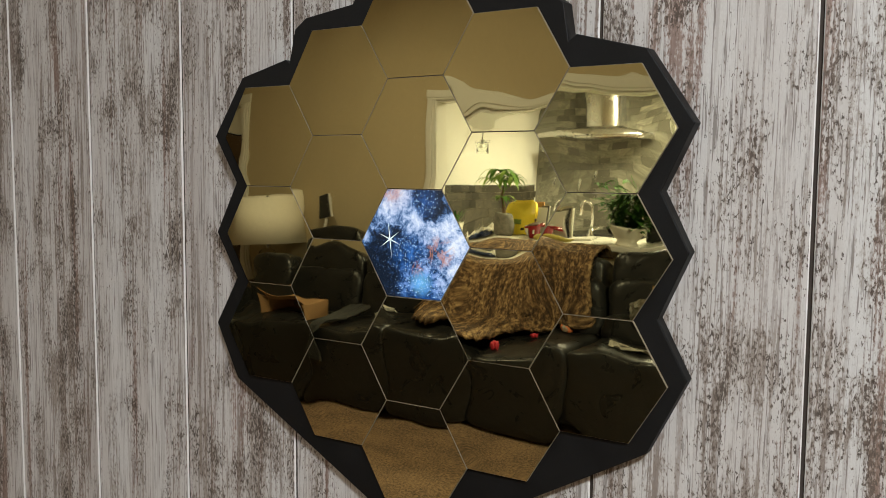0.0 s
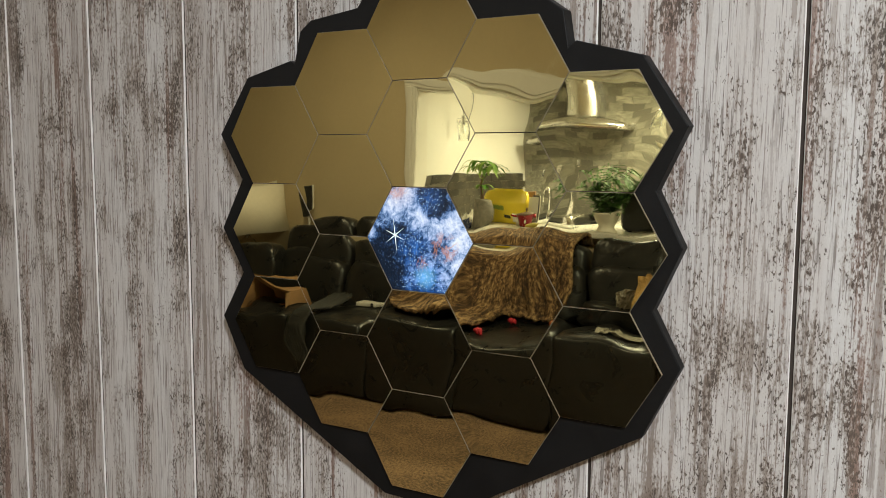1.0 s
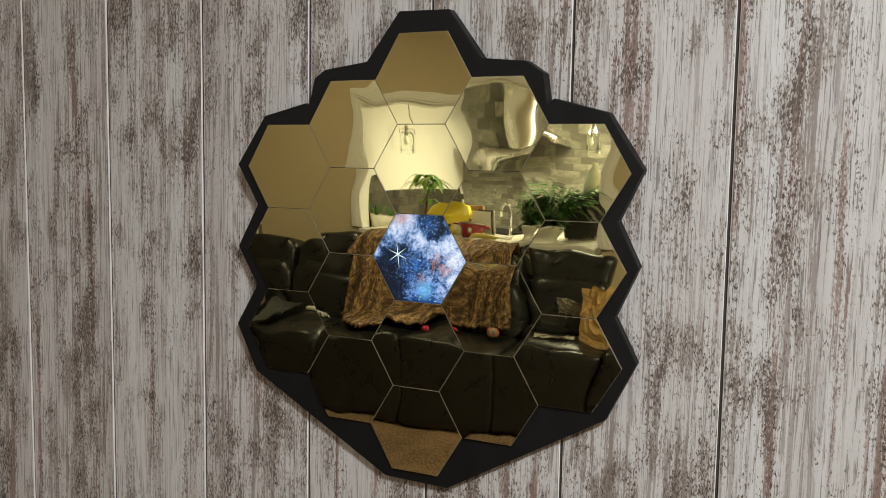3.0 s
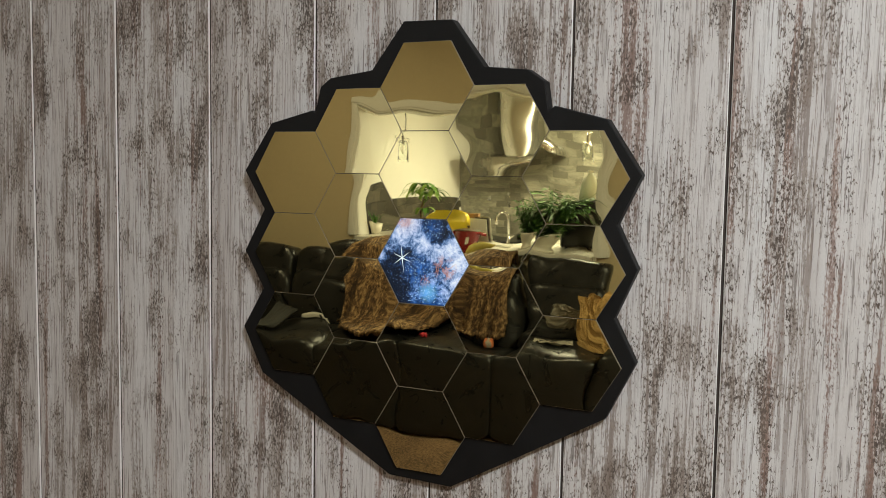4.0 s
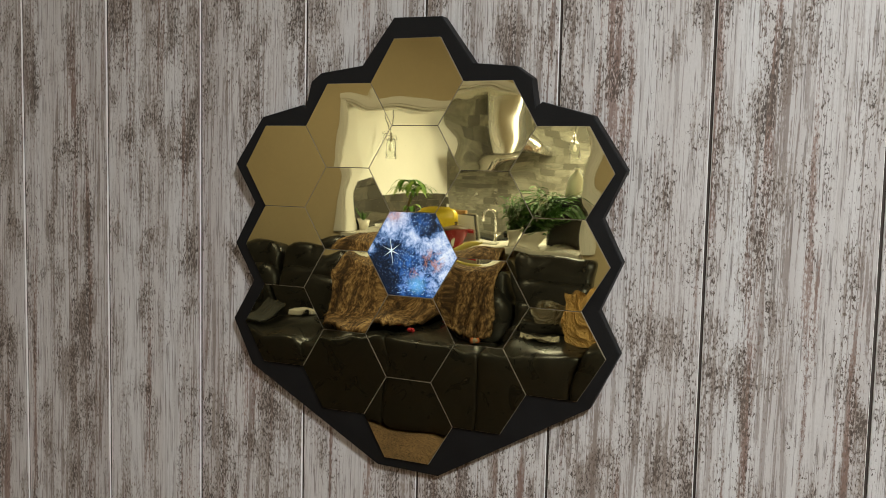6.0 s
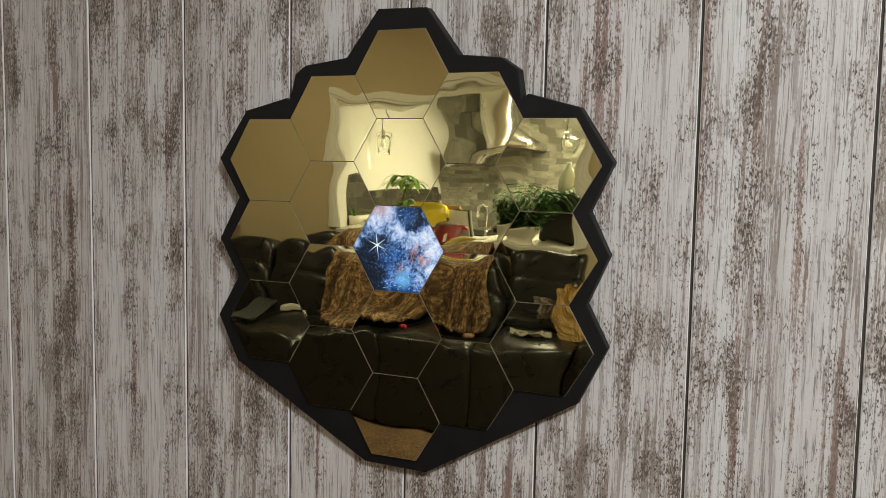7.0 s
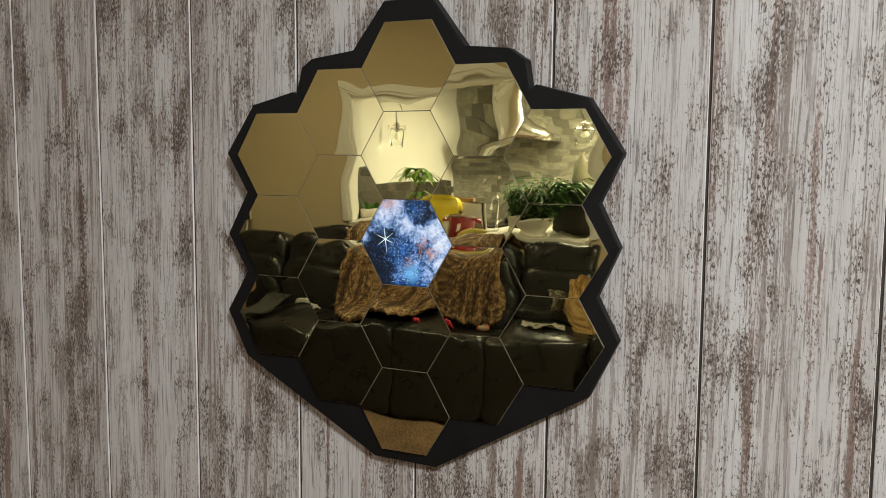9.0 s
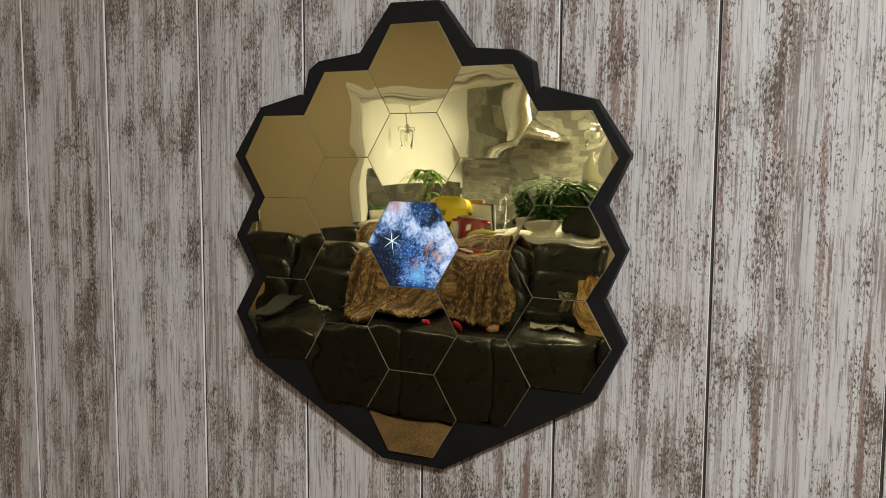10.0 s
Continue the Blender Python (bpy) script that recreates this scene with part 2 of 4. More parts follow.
BLACK = plain("black_plastic", (0.014, 0.014, 0.014), 0.35, vary=0.3)
SHADE = plain("cream_lampshade", (0.84, 0.79, 0.67), 0.85, vary=0.04, scale=40, bump=0.3)
CERAMIC = plain("cream_ceramic", (0.72, 0.68, 0.58), 0.4, vary=0.06)
CONCRETE = plain("speckled_grey_pot", (0.20, 0.185, 0.155), 0.9, vary=0.45, scale=40, bump=0.5)
RED = plain("red_enamel", (0.24, 0.008, 0.011), 0.15, vary=0.1, bump=0)
YELLOW = plain("yellow_packaging", (0.86, 0.66, 0.05), 0.35, vary=0.1)
CARD = plain("brown_cardboard", (0.30, 0.165, 0.07), 0.85, vary=0.15, scale=12)
PAPER = plain("crumpled_paper", (0.36, 0.33, 0.27), 0.85, vary=0.12, scale=10, bump=0.4, dist=0.003)
KRAFT = plain("tan_paper_bag", (0.55, 0.34, 0.12), 0.7, vary=0.3, scale=14, bump=0.8, dist=0.008)
WOODBROWN = plain("dark_brown_wood", (0.09, 0.055, 0.032), 0.5, vary=0.25)
SOIL = plain("potting_soil", (0.03, 0.02, 0.014), 0.95, vary=0.4, scale=40, bump=0.6)
BARK = plain("plant_stem", (0.16, 0.10, 0.05), 0.8, vary=0.3)
WHITEPL = plain("white_plastic", (0.75, 0.73, 0.67), 0.35, vary=0.04)
PINK = plain("red_petals", (0.62, 0.03, 0.055), 0.6, vary=0.25, scale=30)
ORANGE = plain("orange_petals", (0.66, 0.19, 0.07), 0.6, vary=0.35, scale=50)
GREYCL = plain("grey_cloth", (0.032, 0.032, 0.030), 0.9, vary=0.3, scale=20, bump=0.5, dist=0.004)
GREEN = leaf_material("green_leaf", (0.045, 0.14, 0.018), (0.13, 0.31, 0.045))
DEEP = leaf_material("deep_green_leaf", (0.03, 0.10, 0.015), (0.11, 0.27, 0.045))
BRIGHT = leaf_material("bright_leaf", (0.10, 0.25, 0.04), (0.30, 0.46, 0.10))
GLASS = Mat("clear_glass").set(Base_Color=(0.95, 0.97, 0.95), Roughness=0.02, Transmission_Weight=1.0, IOR=1.12).m
JUGM = plain("milky_plastic", (0.62, 0.66, 0.62), 0.45, vary=0.05)
LIT = Mat("lit_diffuser").set(Base_Color=(0.9, 0.9, 0.9), Emission_Color=(1.0, 0.9, 0.74), Emission_Strength=3.0).m
BULB = Mat("lit_bulb").set(Base_Color=(0.9, 0.9, 0.9), Emission_Color=(1.0, 0.86, 0.66), Emission_Strength=0.15).m

# ---- building helpers ----


def finish(name, bm, mat, smooth=False):
    me = bpy.data.meshes.new(name)
    bm.normal_update()
    bm.to_mesh(me)
    bm.free()
    me.materials.append(mat)
    if smooth:
        for p in me.polygons:
            p.use_smooth = True
    return me


def part(name, bm, mat, parent=None, label="", smooth=False):
    ob = new(name, finish(name, bm, mat, smooth))
    if parent is not None:
        ob.parent = parent
    if label:
        tagged(ob, label)
    return ob


def thing(name, label, category, at=(0, 0, 0), turn=0, group="", kind=""):
    ob = new(name)
    ob.empty_display_size = 0.05
    ob.matrix_world = pose(*at, 0, 0, turn)
    return tagged(ob, label, category, group, kind)


def box(x0, x1, y0, y1, z0, z1, bevel=0.0, seg=2, bm=None):
    own = bmesh.new()
    bmesh.ops.create_cube(own, size=1, matrix=Matrix.Translation(((x0 + x1) / 2, (y0 + y1) / 2, (z0 + z1) / 2)) @ Matrix.Diagonal((x1 - x0, y1 - y0, z1 - z0, 1)))
    if bevel:
        bmesh.ops.bevel(own, geom=own.edges[:], offset=bevel, segments=seg, affect="EDGES", profile=0.5)
    return own if bm is None else join(bm, own)


def join(bm, other, m=None):
    me = bpy.data.meshes.new("tmp")
    other.to_mesh(me)
    other.free()
    if m is not None:
        me.transform(m)
    bm.from_mesh(me)
    bpy.data.meshes.remove(me)
    return bm


def lathe(profile, seg=32, bm=None, at=(0, 0, 0), flute=0, depth=0.0):
    """A turned form from (radius, height) pairs."""
    bm = bm or bmesh.new()
    rings = []
    for r, z in profile:
        ring = []
        for i in range(seg):
            a = 2 * math.pi * i / seg
            rr = r * (1 + (depth * math.cos(flute * a) if flute else 0))
            ring.append(bm.verts.new((at[0] + rr * math.cos(a), at[1] + rr * math.sin(a), at[2] + z)))
        rings.append(ring)
    for a, b in zip(rings, rings[1:]):
        for i in range(seg):
            bm.faces.new((a[i], a[(i + 1) % seg], b[(i + 1) % seg], b[i]))
    if profile[0][0] > 1e-4:
        bm.faces.new(rings[0][::-1])
    if profile[-1][0] > 1e-4:
        bm.faces.new(rings[-1])
    return bm


def tube(points, r, seg=10, bm=None):
    """A round bar along points; r is one radius or one for each point."""
    bm = bm or bmesh.new()
    pts = [Vector(p) for p in points]
    rs = r if isinstance(r, (list, tuple)) else [r] * len(pts)
    rings, up = [], Vector((0.13, 0.31, 0.94)).normalized()
    for i, p in enumerate(pts):
        d = (pts[min(i + 1, len(pts) - 1)] - pts[max(i - 1, 0)]).normalized()
        a = d.cross(up)
        a = a.normalized() if a.length > 1e-3 else d.orthogonal().normalized()
        b = d.cross(a)
        rings.append([bm.verts.new(p + rs[i] * (math.cos(2 * math.pi * k / seg) * a + math.sin(2 * math.pi * k / seg) * b)) for k in range(seg)])
    for a, b in zip(rings, rings[1:]):
        for i in range(seg):
            bm.faces.new((a[i], a[(i + 1) % seg], b[(i + 1) % seg], b[i]))
    bm.faces.new(rings[0][::-1])
    bm.faces.new(rings[-1])
    return bm


def pillow(sx, sy, sz, n=5.0, cuts=9, dent=0.0, seed=0.0, at=(0, 0, 0)):
    """An upholstered block: a rounded, slightly swollen box with soft creases."""
    bm = bmesh.new()
    bmesh.ops.create_cube(bm, size=2)
    bmesh.ops.subdivide_edges(bm, edges=bm.edges[:], cuts=cuts, use_grid_fill=True)
    for v in bm.verts:
        c = v.co.copy()
        q = (abs(c.x) ** n + abs(c.y) ** n + abs(c.z) ** n) ** (1 / n)
        c /= q
        w = noise.noise(Vector((c.x * 2.3 + seed, c.y * 2.3, c.z * 2.3 + seed))) + 0.5 * noise.noise(Vector((c.x * 6 + seed, c.y * 5, c.z * 5)))
        c *= 1 + dent * w
        v.co = Vector((c.x * sx / 2 + at[0], c.y * sy / 2 + at[1], c.z * sz / 2 + at[2]))
    return bm


def leaf(bm, root, way, length, width, bend=0.3, fold=0.25, steps=4):
    """One leaf blade that starts at root and droops."""
    way = Vector(way).normalized()
    side = way.cross(Vector((0, 0, 1)))
    side = side.normalized() if side.length > 1e-3 else Vector((1, 0, 0))
    up = side.cross(way)
    p, rows = Vector(root), []
    for i in range(steps + 1):
        f = i / steps
        w = width * 0.5 * (math.sin(math.pi * min(1, 0.08 + 0.92 * f)) ** 0.8)
        mid = bm.verts.new(p - up * w * fold)
        rows.append((bm.verts.new(p - side * w), mid, bm.verts.new(p + side * w)))
        d = (way - Vector((0, 0, bend * f * 2))).normalized()
        p = p + d * length / steps
    for a, b in zip(rows, rows[1:]):
        bm.faces.new((a[0], a[1], b[1], b[0]))
        bm.faces.new((a[1], a[2], b[2], b[1]))


# ---- the living room's shell ----
WY = -4.20     # face of the wall between living room and kitchen
KY = -6.52     # the kitchen's back wall
LX, RX = -5.6, 3.2
TOP = 3.0
OX0, OX1, OZ = -2.345, -0.47, 2.03   # the opening to the kitchen
BAR = 1.00

floor = tagged(part("floor", box(LX - 0.1, RX + 0.1, KY - 0.1, 0.1, -0.05, 0), CARPET), "brown short-pile carpet on the living room floor", "floor", kind="structure")
tagged(part("ceiling", box(LX, RX, WY, 0.05, TOP, TOP + 0.08), CEIL), "plain painted living room ceiling", "ceiling", kind="structure")
tagged(part("wall_west", box(LX - 0.12, LX, WY - 0.12, 0.05, 0, TOP), BEIGE), "plain beige painted side wall", "wall", kind="structure")
tagged(part("wall_east", box(RX, RX + 0.12, WY - 0.12, 0.05, 0, TOP), BEIGE), "plain beige painted side wall", "wall", kind="structure")

wall_n = thing("wall_north", "beige painted wall with a wide opening to the kitchen", "wall", kind="structure")
DX0, DX1 = -5.15, -4.27     # a doorway beyond the sofa
part("wall_panel", box(DX1, OX0, WY - 0.14, WY, 0, TOP), BEIGE, wall_n)
part("wall_panel", box(LX, DX0, WY - 0.14, WY, 0, TOP), BEIGE, wall_n)
part("wall_panel", box(DX0, DX1, WY - 0.14, WY, 2.05, TOP), BEIGE, wall_n)
part("wall_panel", box(OX0, OX1, WY - 0.14, WY, OZ, TOP), BEIGE, wall_n)
part("wall_panel", box(OX1, RX, WY - 0.14, WY, 0, TOP), BEIGE, wall_n)
part("wall_panel", box(OX0, OX1, WY - 0.14, WY, 0, BAR - 0.04), BEIGE, wall_n)


def casing(name, x0, x1, z0, z1, label):
    """Moulded white boards round an opening, on the room's side."""
    t = thing(name, label, "trim", kind="structure")
    for a, b in ((x0 - 0.075, x0 + 0.012), (x1 - 0.012, x1 + 0.075)):
        bm = box(a, b, WY, WY + 0.016, z0, z1, 0.004)
        box(a + 0.014, b - 0.014, WY + 0.014, WY + 0.024, z0, z1, 0.003, bm=bm)
        box(a + 0.03, b - 0.032, WY + 0.022, WY + 0.030, z0, z1, 0.003, bm=bm)
        part("jamb_board", bm, TRIM, t)
    bm = box(x0 - 0.075, x1 + 0.075, WY, WY + 0.018, z1, z1 + 0.085, 0.004)
    box(x0 - 0.075, x1 + 0.075, WY + 0.015, WY + 0.027, z1 + 0.02, z1 + 0.07, 0.003, bm=bm)
    part("head_board", bm, TRIM, t)
    for a, b in ((x0 + 0.001, x0 + 0.014), (x1 - 0.014, x1 - 0.001)):
        part("jamb_lining", box(a, b, WY - 0.145, WY + 0.002, z0, z1 - 0.001), TRIM, t)
    part("head_lining", box(x0 + 0.015, x1 - 0.015, WY - 0.145, WY + 0.002, z1 - 0.014, z1 - 0.001), TRIM, t)


casing("trim", OX0, OX1, BAR, OZ, "white moulded casing round the kitchen opening")
casing("trim", DX0, DX1, 0.0, 2.05, "white moulded casing round a doorway")
door = thing("door_1", "dark brown wooden door standing shut in the doorway", "door", kind="structure")
bm = box(DX0 + 0.02, DX1 - 0.02, WY - 0.10, WY - 0.06, 0.01, 1.78, 0.003)
part("door_leaf", bm, WOODBROWN, door)
part("transom_light", box(DX0 + 0.02, DX1 - 0.02, WY - 0.09, WY - 0.07, 1.79, 2.03, 0.003), TRIM, door)
part("door_handle", tube([(DX1 - 0.09, WY - 0.06, 1.0), (DX1 - 0.09, WY - 0.01, 1.0), (DX1 - 0.2, WY - 0.01, 1.0)], 0.009), STEEL, door)

# ---- the kitchen's shell ----
tagged(part("ceiling", box(OX0 - 0.2, 1.6, KY - 0.1, WY - 0.14, 2.42, 2.50), WHITE), "white painted kitchen ceiling", "ceiling", kind="structure")
wall_k = tagged(part("wall_kitchen_side", box(OX0 - 0.16, OX0 - 0.02, KY - 0.1, WY - 0.14, 0, 2.42), WHITE), "white kitchen side wall above a stone splashback", "wall", kind="structure")
wall_h = tagged(part("wall_kitchen_back", box(OX0 - 0.16, 1.6, KY - 0.12, KY, 0, 2.42), GROUT), "kitchen wall clad in grey stone tiles", "wall", kind="structure")
tagged(part("wall_kitchen_end", box(1.6, 1.7, KY - 0.1, WY - 0.14, 0, 2.42), WHITE), "white kitchen end wall", "wall", kind="structure")

# ---- the plank wall ----
GROOVE = plain("dark_groove", (0.045, 0.034, 0.027), 0.9, vary=0.3, scale=20)
# unstained painted edges, whitened further to put the seams' lit highlight into the colour
LIP = plain("brightened_plank_edge", (0.86, 0.85, 0.83), 0.6, vary=0.12, scale=30)
wall_s = tagged(part("wall_south", box(LX, RX, 0.0028, 0.12, 0, TOP), GROOVE), "wall clad in distressed whitewashed wood planks", "wall", kind="structure")
PITCH, SEAM = 0.2035, 0.414
# the panelling is a little out of plumb
wall_s.matrix_world = pose(0, 0, 1.36, -1.03, -0.8) @ pose(0, 0, -1.36)


def plank_mesh():
    w, g = PITCH / 2, 0.0022
    bm = bmesh.new()
    prof = [(-w + g - 0.0004, 0.0027), (-w + g, 0.0006), (-w + g + 0.0006, 0.0), (w - g - 0.0006, 0.0), (w - g, 0.0006), (w - g + 0.0004, 0.0027)]
    lo = [bm.verts.new((x, y, 0.002)) for x, y in prof]
    hi = [bm.verts.new((x, y, TOP - 0.002)) for x, y in prof]
    for i in range(len(prof) - 1):
        f = bm.faces.new((lo[i], lo[i + 1], hi[i + 1], hi[i]))
        f.material_index = 0 if i == 2 else 1
    me = finish("plank", bm, PLANK)
    me.materials.append(LIP)
    return me


pm = plank_mesh()
k0 = math.ceil((LX + PITCH - SEAM) / PITCH)
k1 = math.floor((RX - SEAM) / PITCH)
for k in range(k0, k1 + 1):
    ob = new("plank", pm)
    ob.location = (SEAM + (k - 0.5) * PITCH, 0, 0)
    ob.parent = wall_s

# ---- the hexagon mirror ----
S, MZ, MY = 0.0735, 1.36, -0.022
Q = math.sqrt(3) / 2
mirror = thing("wall_mirror", "gold honeycomb wall mirror of hexagons on a black backing", "mirror", (0, 0, MZ))


def backing():
    out = [(-0.53, 4.75), (0.50, 4.73), (1.18, 3.81), (2.04, 3.73), (2.37, 3.50), (2.46, 2.96), (2.57, 3.05), (3.55, 2.79), (4.20, 1.80), (3.80, 0.90), (4.20, 0.10),
           (3.82, -0.82), (4.24, -1.62), (3.73, -2.72), (0.69, -4.56), (-0.68, -4.53), (-3.85, -2.71), (-4.34, -1.71), (-3.82, -0.82), (-4.30, 0.0),
           (-3.80, 0.92), (-4.30, 1.76), (-3.62, 2.78), (-2.64, 3.03), (-2.54, 2.97), (-2.41, 3.52), (-2.18, 3.69), (-1.22, 3.82)]
    bm = bmesh.new()
    back = [bm.verts.new((x * S * 1.006, 0.004, z * S * 1.006)) for x, z in out]
    front = [bm.verts.new((x * S, MY + 0.004, z * S)) for x, z in out]
    n = len(out)
    for i in range(n):
        bm.faces.new((back[i], back[(i + 1) % n], front[(i + 1) % n], front[i]))
    bm.faces.new(front)
    bm.faces.new(back[::-1])
    bmesh.ops.recalc_face_normals(bm, faces=bm.faces[:])
    edges = [e for e in bm.edges if all(v.co.y < -0.01 for v in e.verts)]
    bmesh.ops.bevel(bm, geom=edges, offset=0.0012, segments=2, affect="EDGES", profile=0.5)
    bmesh.ops.triangulate(bm, faces=[f for f in bm.faces if len(f.verts) > 4])
    return bm


part("backing_board", backing(), FRAME, mirror, "thick matt black backing board")

CORNER = [(1, 0), (0.5, Q), (-0.5, Q), (-1, 0), (-0.5, -Q), (0.5, -Q)]


def hex_point(f, k, n):
    """A point on the hexagon's rim at step k of 6n, scaled by f."""
    a, b = CORNER[(k // n) % 6], CORNER[(k // n + 1) % 6]
    u = (k % n) / n
    return f * (a[0] + (b[0] - a[0]) * u), f * (a[1] + (b[1] - a[1]) * u)


def hex_front(warp, r=1.0, rings=16):
    bm = bmesh.new()
    mid = bm.verts.new((0, warp(0, 0), 0))
    old = None
    for j in range(1, rings + 1):
        n = j
        ring = []
        for k in range(6 * n):
            x, z = hex_point(r * j / rings, k, n)
            ring.append(bm.verts.new((x * S, warp(x, z), z * S)))
        if old is None:
            for k in range(6):
                bm.faces.new((mid, ring[k], ring[(k + 1) % 6]))
        else:
            m = n - 1
            for s in range(6):
                for k in range(n):
                    a, b = ring[s * n + k], ring[(s * n + k + 1) % (6 * n)]
                    bm.faces.new((a, b, old[(s * m + k) % (6 * m)]))
                    if k < m:
                        bm.faces.new((b, old[(s * m + k + 1) % (6 * m)], old[(s * m + k) % (6 * m)]))
        old = ring
    return bm


def hex_edge(warp, r0, r1, depth):
    bm = bmesh.new()
    n = 16
    rows = []
    for r, dy in ((r0, 0.0), (r1, 0.0005), (r1, depth)):
        row = []
        for k in range(6 * n):
            x, z = hex_point(r, k, n)
            row.append(bm.verts.new((x * S, warp(x, z) + dy, z * S)))
        rows.append(row)
    for a, b in zip(rows, rows[1:]):
        for k in range(6 * n):
            bm.faces.new((a[k], a[(k + 1) % (6 * n)], b[(k + 1) % (6 * n)], b[k]))
    bmesh.ops.recalc_face_normals(bm, faces=bm.faces[:])
    return bm


# centre column and row, tilt across and up (thousandths), bow, twist, ripple
HEXES = [
    (0, 2, 0, 3, -1.0, 1.5, 2.4), (0, 1, 0, 4, 0.0, 0.0, 1.0), (0, -1, 0, 0, 0.0, 0.0, 2.0), (0, -2, 0, 6, 0.0, 0.0, 1.6),
    (-1, 1.5, 0, 0, 0.0, 0.0, 2.8), (-1, 0.5, 0, -6, 0.0, 0.0, 2.6), (-1, -0.5, 0, 11, 0.0, 0.0, 2.4), (-1, -1.5, 0, 2, 0.0, 0.0, 2.0),
    (1, 1.5, 0, 0, -2.0, 2.0, 2.8), (1, 0.5, 0, 0, 0.0, 0.0, 1.8), (1, -0.5, 0, 11, 0.0, 0.0, 2.4), (1, -1.5, 0, 2, 0.0, 0.0, 2.2),
    (-2, 1, 0, 0, 0.0, 0.0, 1.2), (-2, 0, 0, 3, 0.0, 0.0, 0.9), (-2, -1, 0, 9, 0.0, 0.0, 2.4),
    (2, 1, 0, 0, -0.4, -0.6, 2.2), (2, 0, 0, 0, 0.0, 0.0, 1.6), (2, -1, 0, 0, 0.0, 0.0, 3.2),
]


# sheets whose rim curls back (or forward): direction in degrees, strength, where the curl begins
CURL = {(1, 0.5): [(-12, 18.0, 0.35), (90, 19.0, 0.35)], (1, 1.5): [(200, 5.0, 0.35), (275, -9.5, 0.0)], (-1, 1.5): [(-20, 5.0, 0.35)], (-1, 0.5): [(150, 4.0, 0.35)],
        (2, 0): [(-10, 7.0, 0.35)], (0, -1): [(100, 4.0, 0.35)]}


def warp_of(i, tx, tz, bow, twist, ripple, curl):
    def warp(x, z):
        """Depth of the thin sheet in metres; x and z in hexagon sides."""
        h = tx * x + tz * z + bow * (x * x + z * z) + twist * (x * x - z * z)
        for deg, k, start in curl:
            h += k * max(0.0, x * math.cos(math.radians(deg)) + z * math.sin(math.radians(deg)) - start) ** 2
        p = Vector((x * 1.5 + 7.3 * i, z * 1.5 - 3.1 * i, 0.0))
        rr = min(1.0, math.sqrt(x * x + z * z))
        h += ripple * 1.5 * noise.noise(p) * (0.2 + rr * rr)
        h += ripple * 0.05 * noise.noise(p * 2.4) * (0.3 + rr)
        return h * S * 0.001
    return warp


for i, (ci, cj, tx, tz, bow, twist, ripple) in enumerate(HEXES):
    w = warp_of(i, tx, tz, bow, twist, ripple, CURL.get((ci, cj), []))
    ob = part("mirror_tile", hex_front(w, 0.990), GOLD, mirror, smooth=True)
    ob.location = (1.5 * ci * S, MY, 2 * Q * cj * S)
    e = part("cut_edge", hex_edge(w, 0.990, 0.9955, 0.0045), EDGE, ob)
screen = part("display_screen", hex_front(lambda x, z: 0.0, 0.990), SCREEN, mirror, "lit hexagonal display showing blue and white star clouds")
screen.location = (0, MY, 0)
part("cut_edge", hex_edge(lambda x, z: 0.0, 0.990, 0.9955, 0.0045), EDGE, screen)


def star_burst(length, width):
    bm = bmesh.new()
    for k in range(6):
        a = math.pi / 2 + k * math.pi / 3 + 0.12
        l = length * (1.0 if k % 3 == 0 else 0.78)
        c, s = math.cos(a), math.sin(a)
        pts = [(-s * width, c * width), (c * l, s * l), (s * width, -c * width)]
        bm.faces.new([bm.verts.new((x, 0, z)) for x, z in pts])
    return bm


STAR = Mat("lit_star").set(Base_Color=(0, 0, 0), Emission_Color=(0.85, 1.0, 0.95), Emission_Strength=1.0).m
st = part("star_burst", star_burst(0.29 * S, 0.011 * S), STAR, screen)
st.location = (-0.44 * S, -0.0006, 0.06 * S)

# ---- the sofa ----
SY = -3.02      # front of the seats
SX0, SX1 = -3.21, -0.26     # the five full seats
sofa = thing("sofa", "long black leather reclining sofa with plump cushions", "sofa", (0, 0, 0))
part("base", box(SX0 - 0.30, SX1 + 0.15, SY - 0.86, SY - 0.10, 0.02, 0.34, 0.03), LEATHER, sofa)
N = 5
MW = (SX1 - SX0) / N


def seat_cushion(w, seed, cx):
    """A wide seat: swollen top that rolls over the front edge and sinks at the seams."""
    bm = pillow(w, 0.68, 0.25, 6.5, 20, 0.0, 0, (0, 0, 0))
    for v in bm.verts:
        u, d = v.co.x / w * 2, v.co.y / 0.34
        if v.co.z > 0:
            v.co.z += 0.020 * (1 - u * u) - 0.012 * max(0, -d) + 0.010 * noise.noise(Vector((u * 2.2 + seed, d * 2.0, seed)))
            near = max(0.0, d - 0.25)
            v.co.z -= near * 0.016 * abs(math.sin(u * 7.5 + 2.2 * noise.noise(Vector((u * 3, seed, 0))))) ** 0.6
        v.co += Vector((cx, SY - 0.33, 0.405))
    return bm


def front_panel(w, seed, cx):
    """The closed footrest below a seat: nearly flat, with a soft roll at each seam."""
    bm = pillow(w, 0.20, 0.51, 12.0, 18, 0.0, 0, (0, 0, 0))
    for v in bm.verts:
        u, h = v.co.x / w * 2, v.co.z / 0.25
        if v.co.y > 0:
            v.co.y += 0.008 * (1 - u ** 4) + 0.005 * noise.noise(Vector((u * 1.8 + seed, h * 2.2, seed)))
        v.co += Vector((cx, SY - 0.09, 0.265))
    return bm


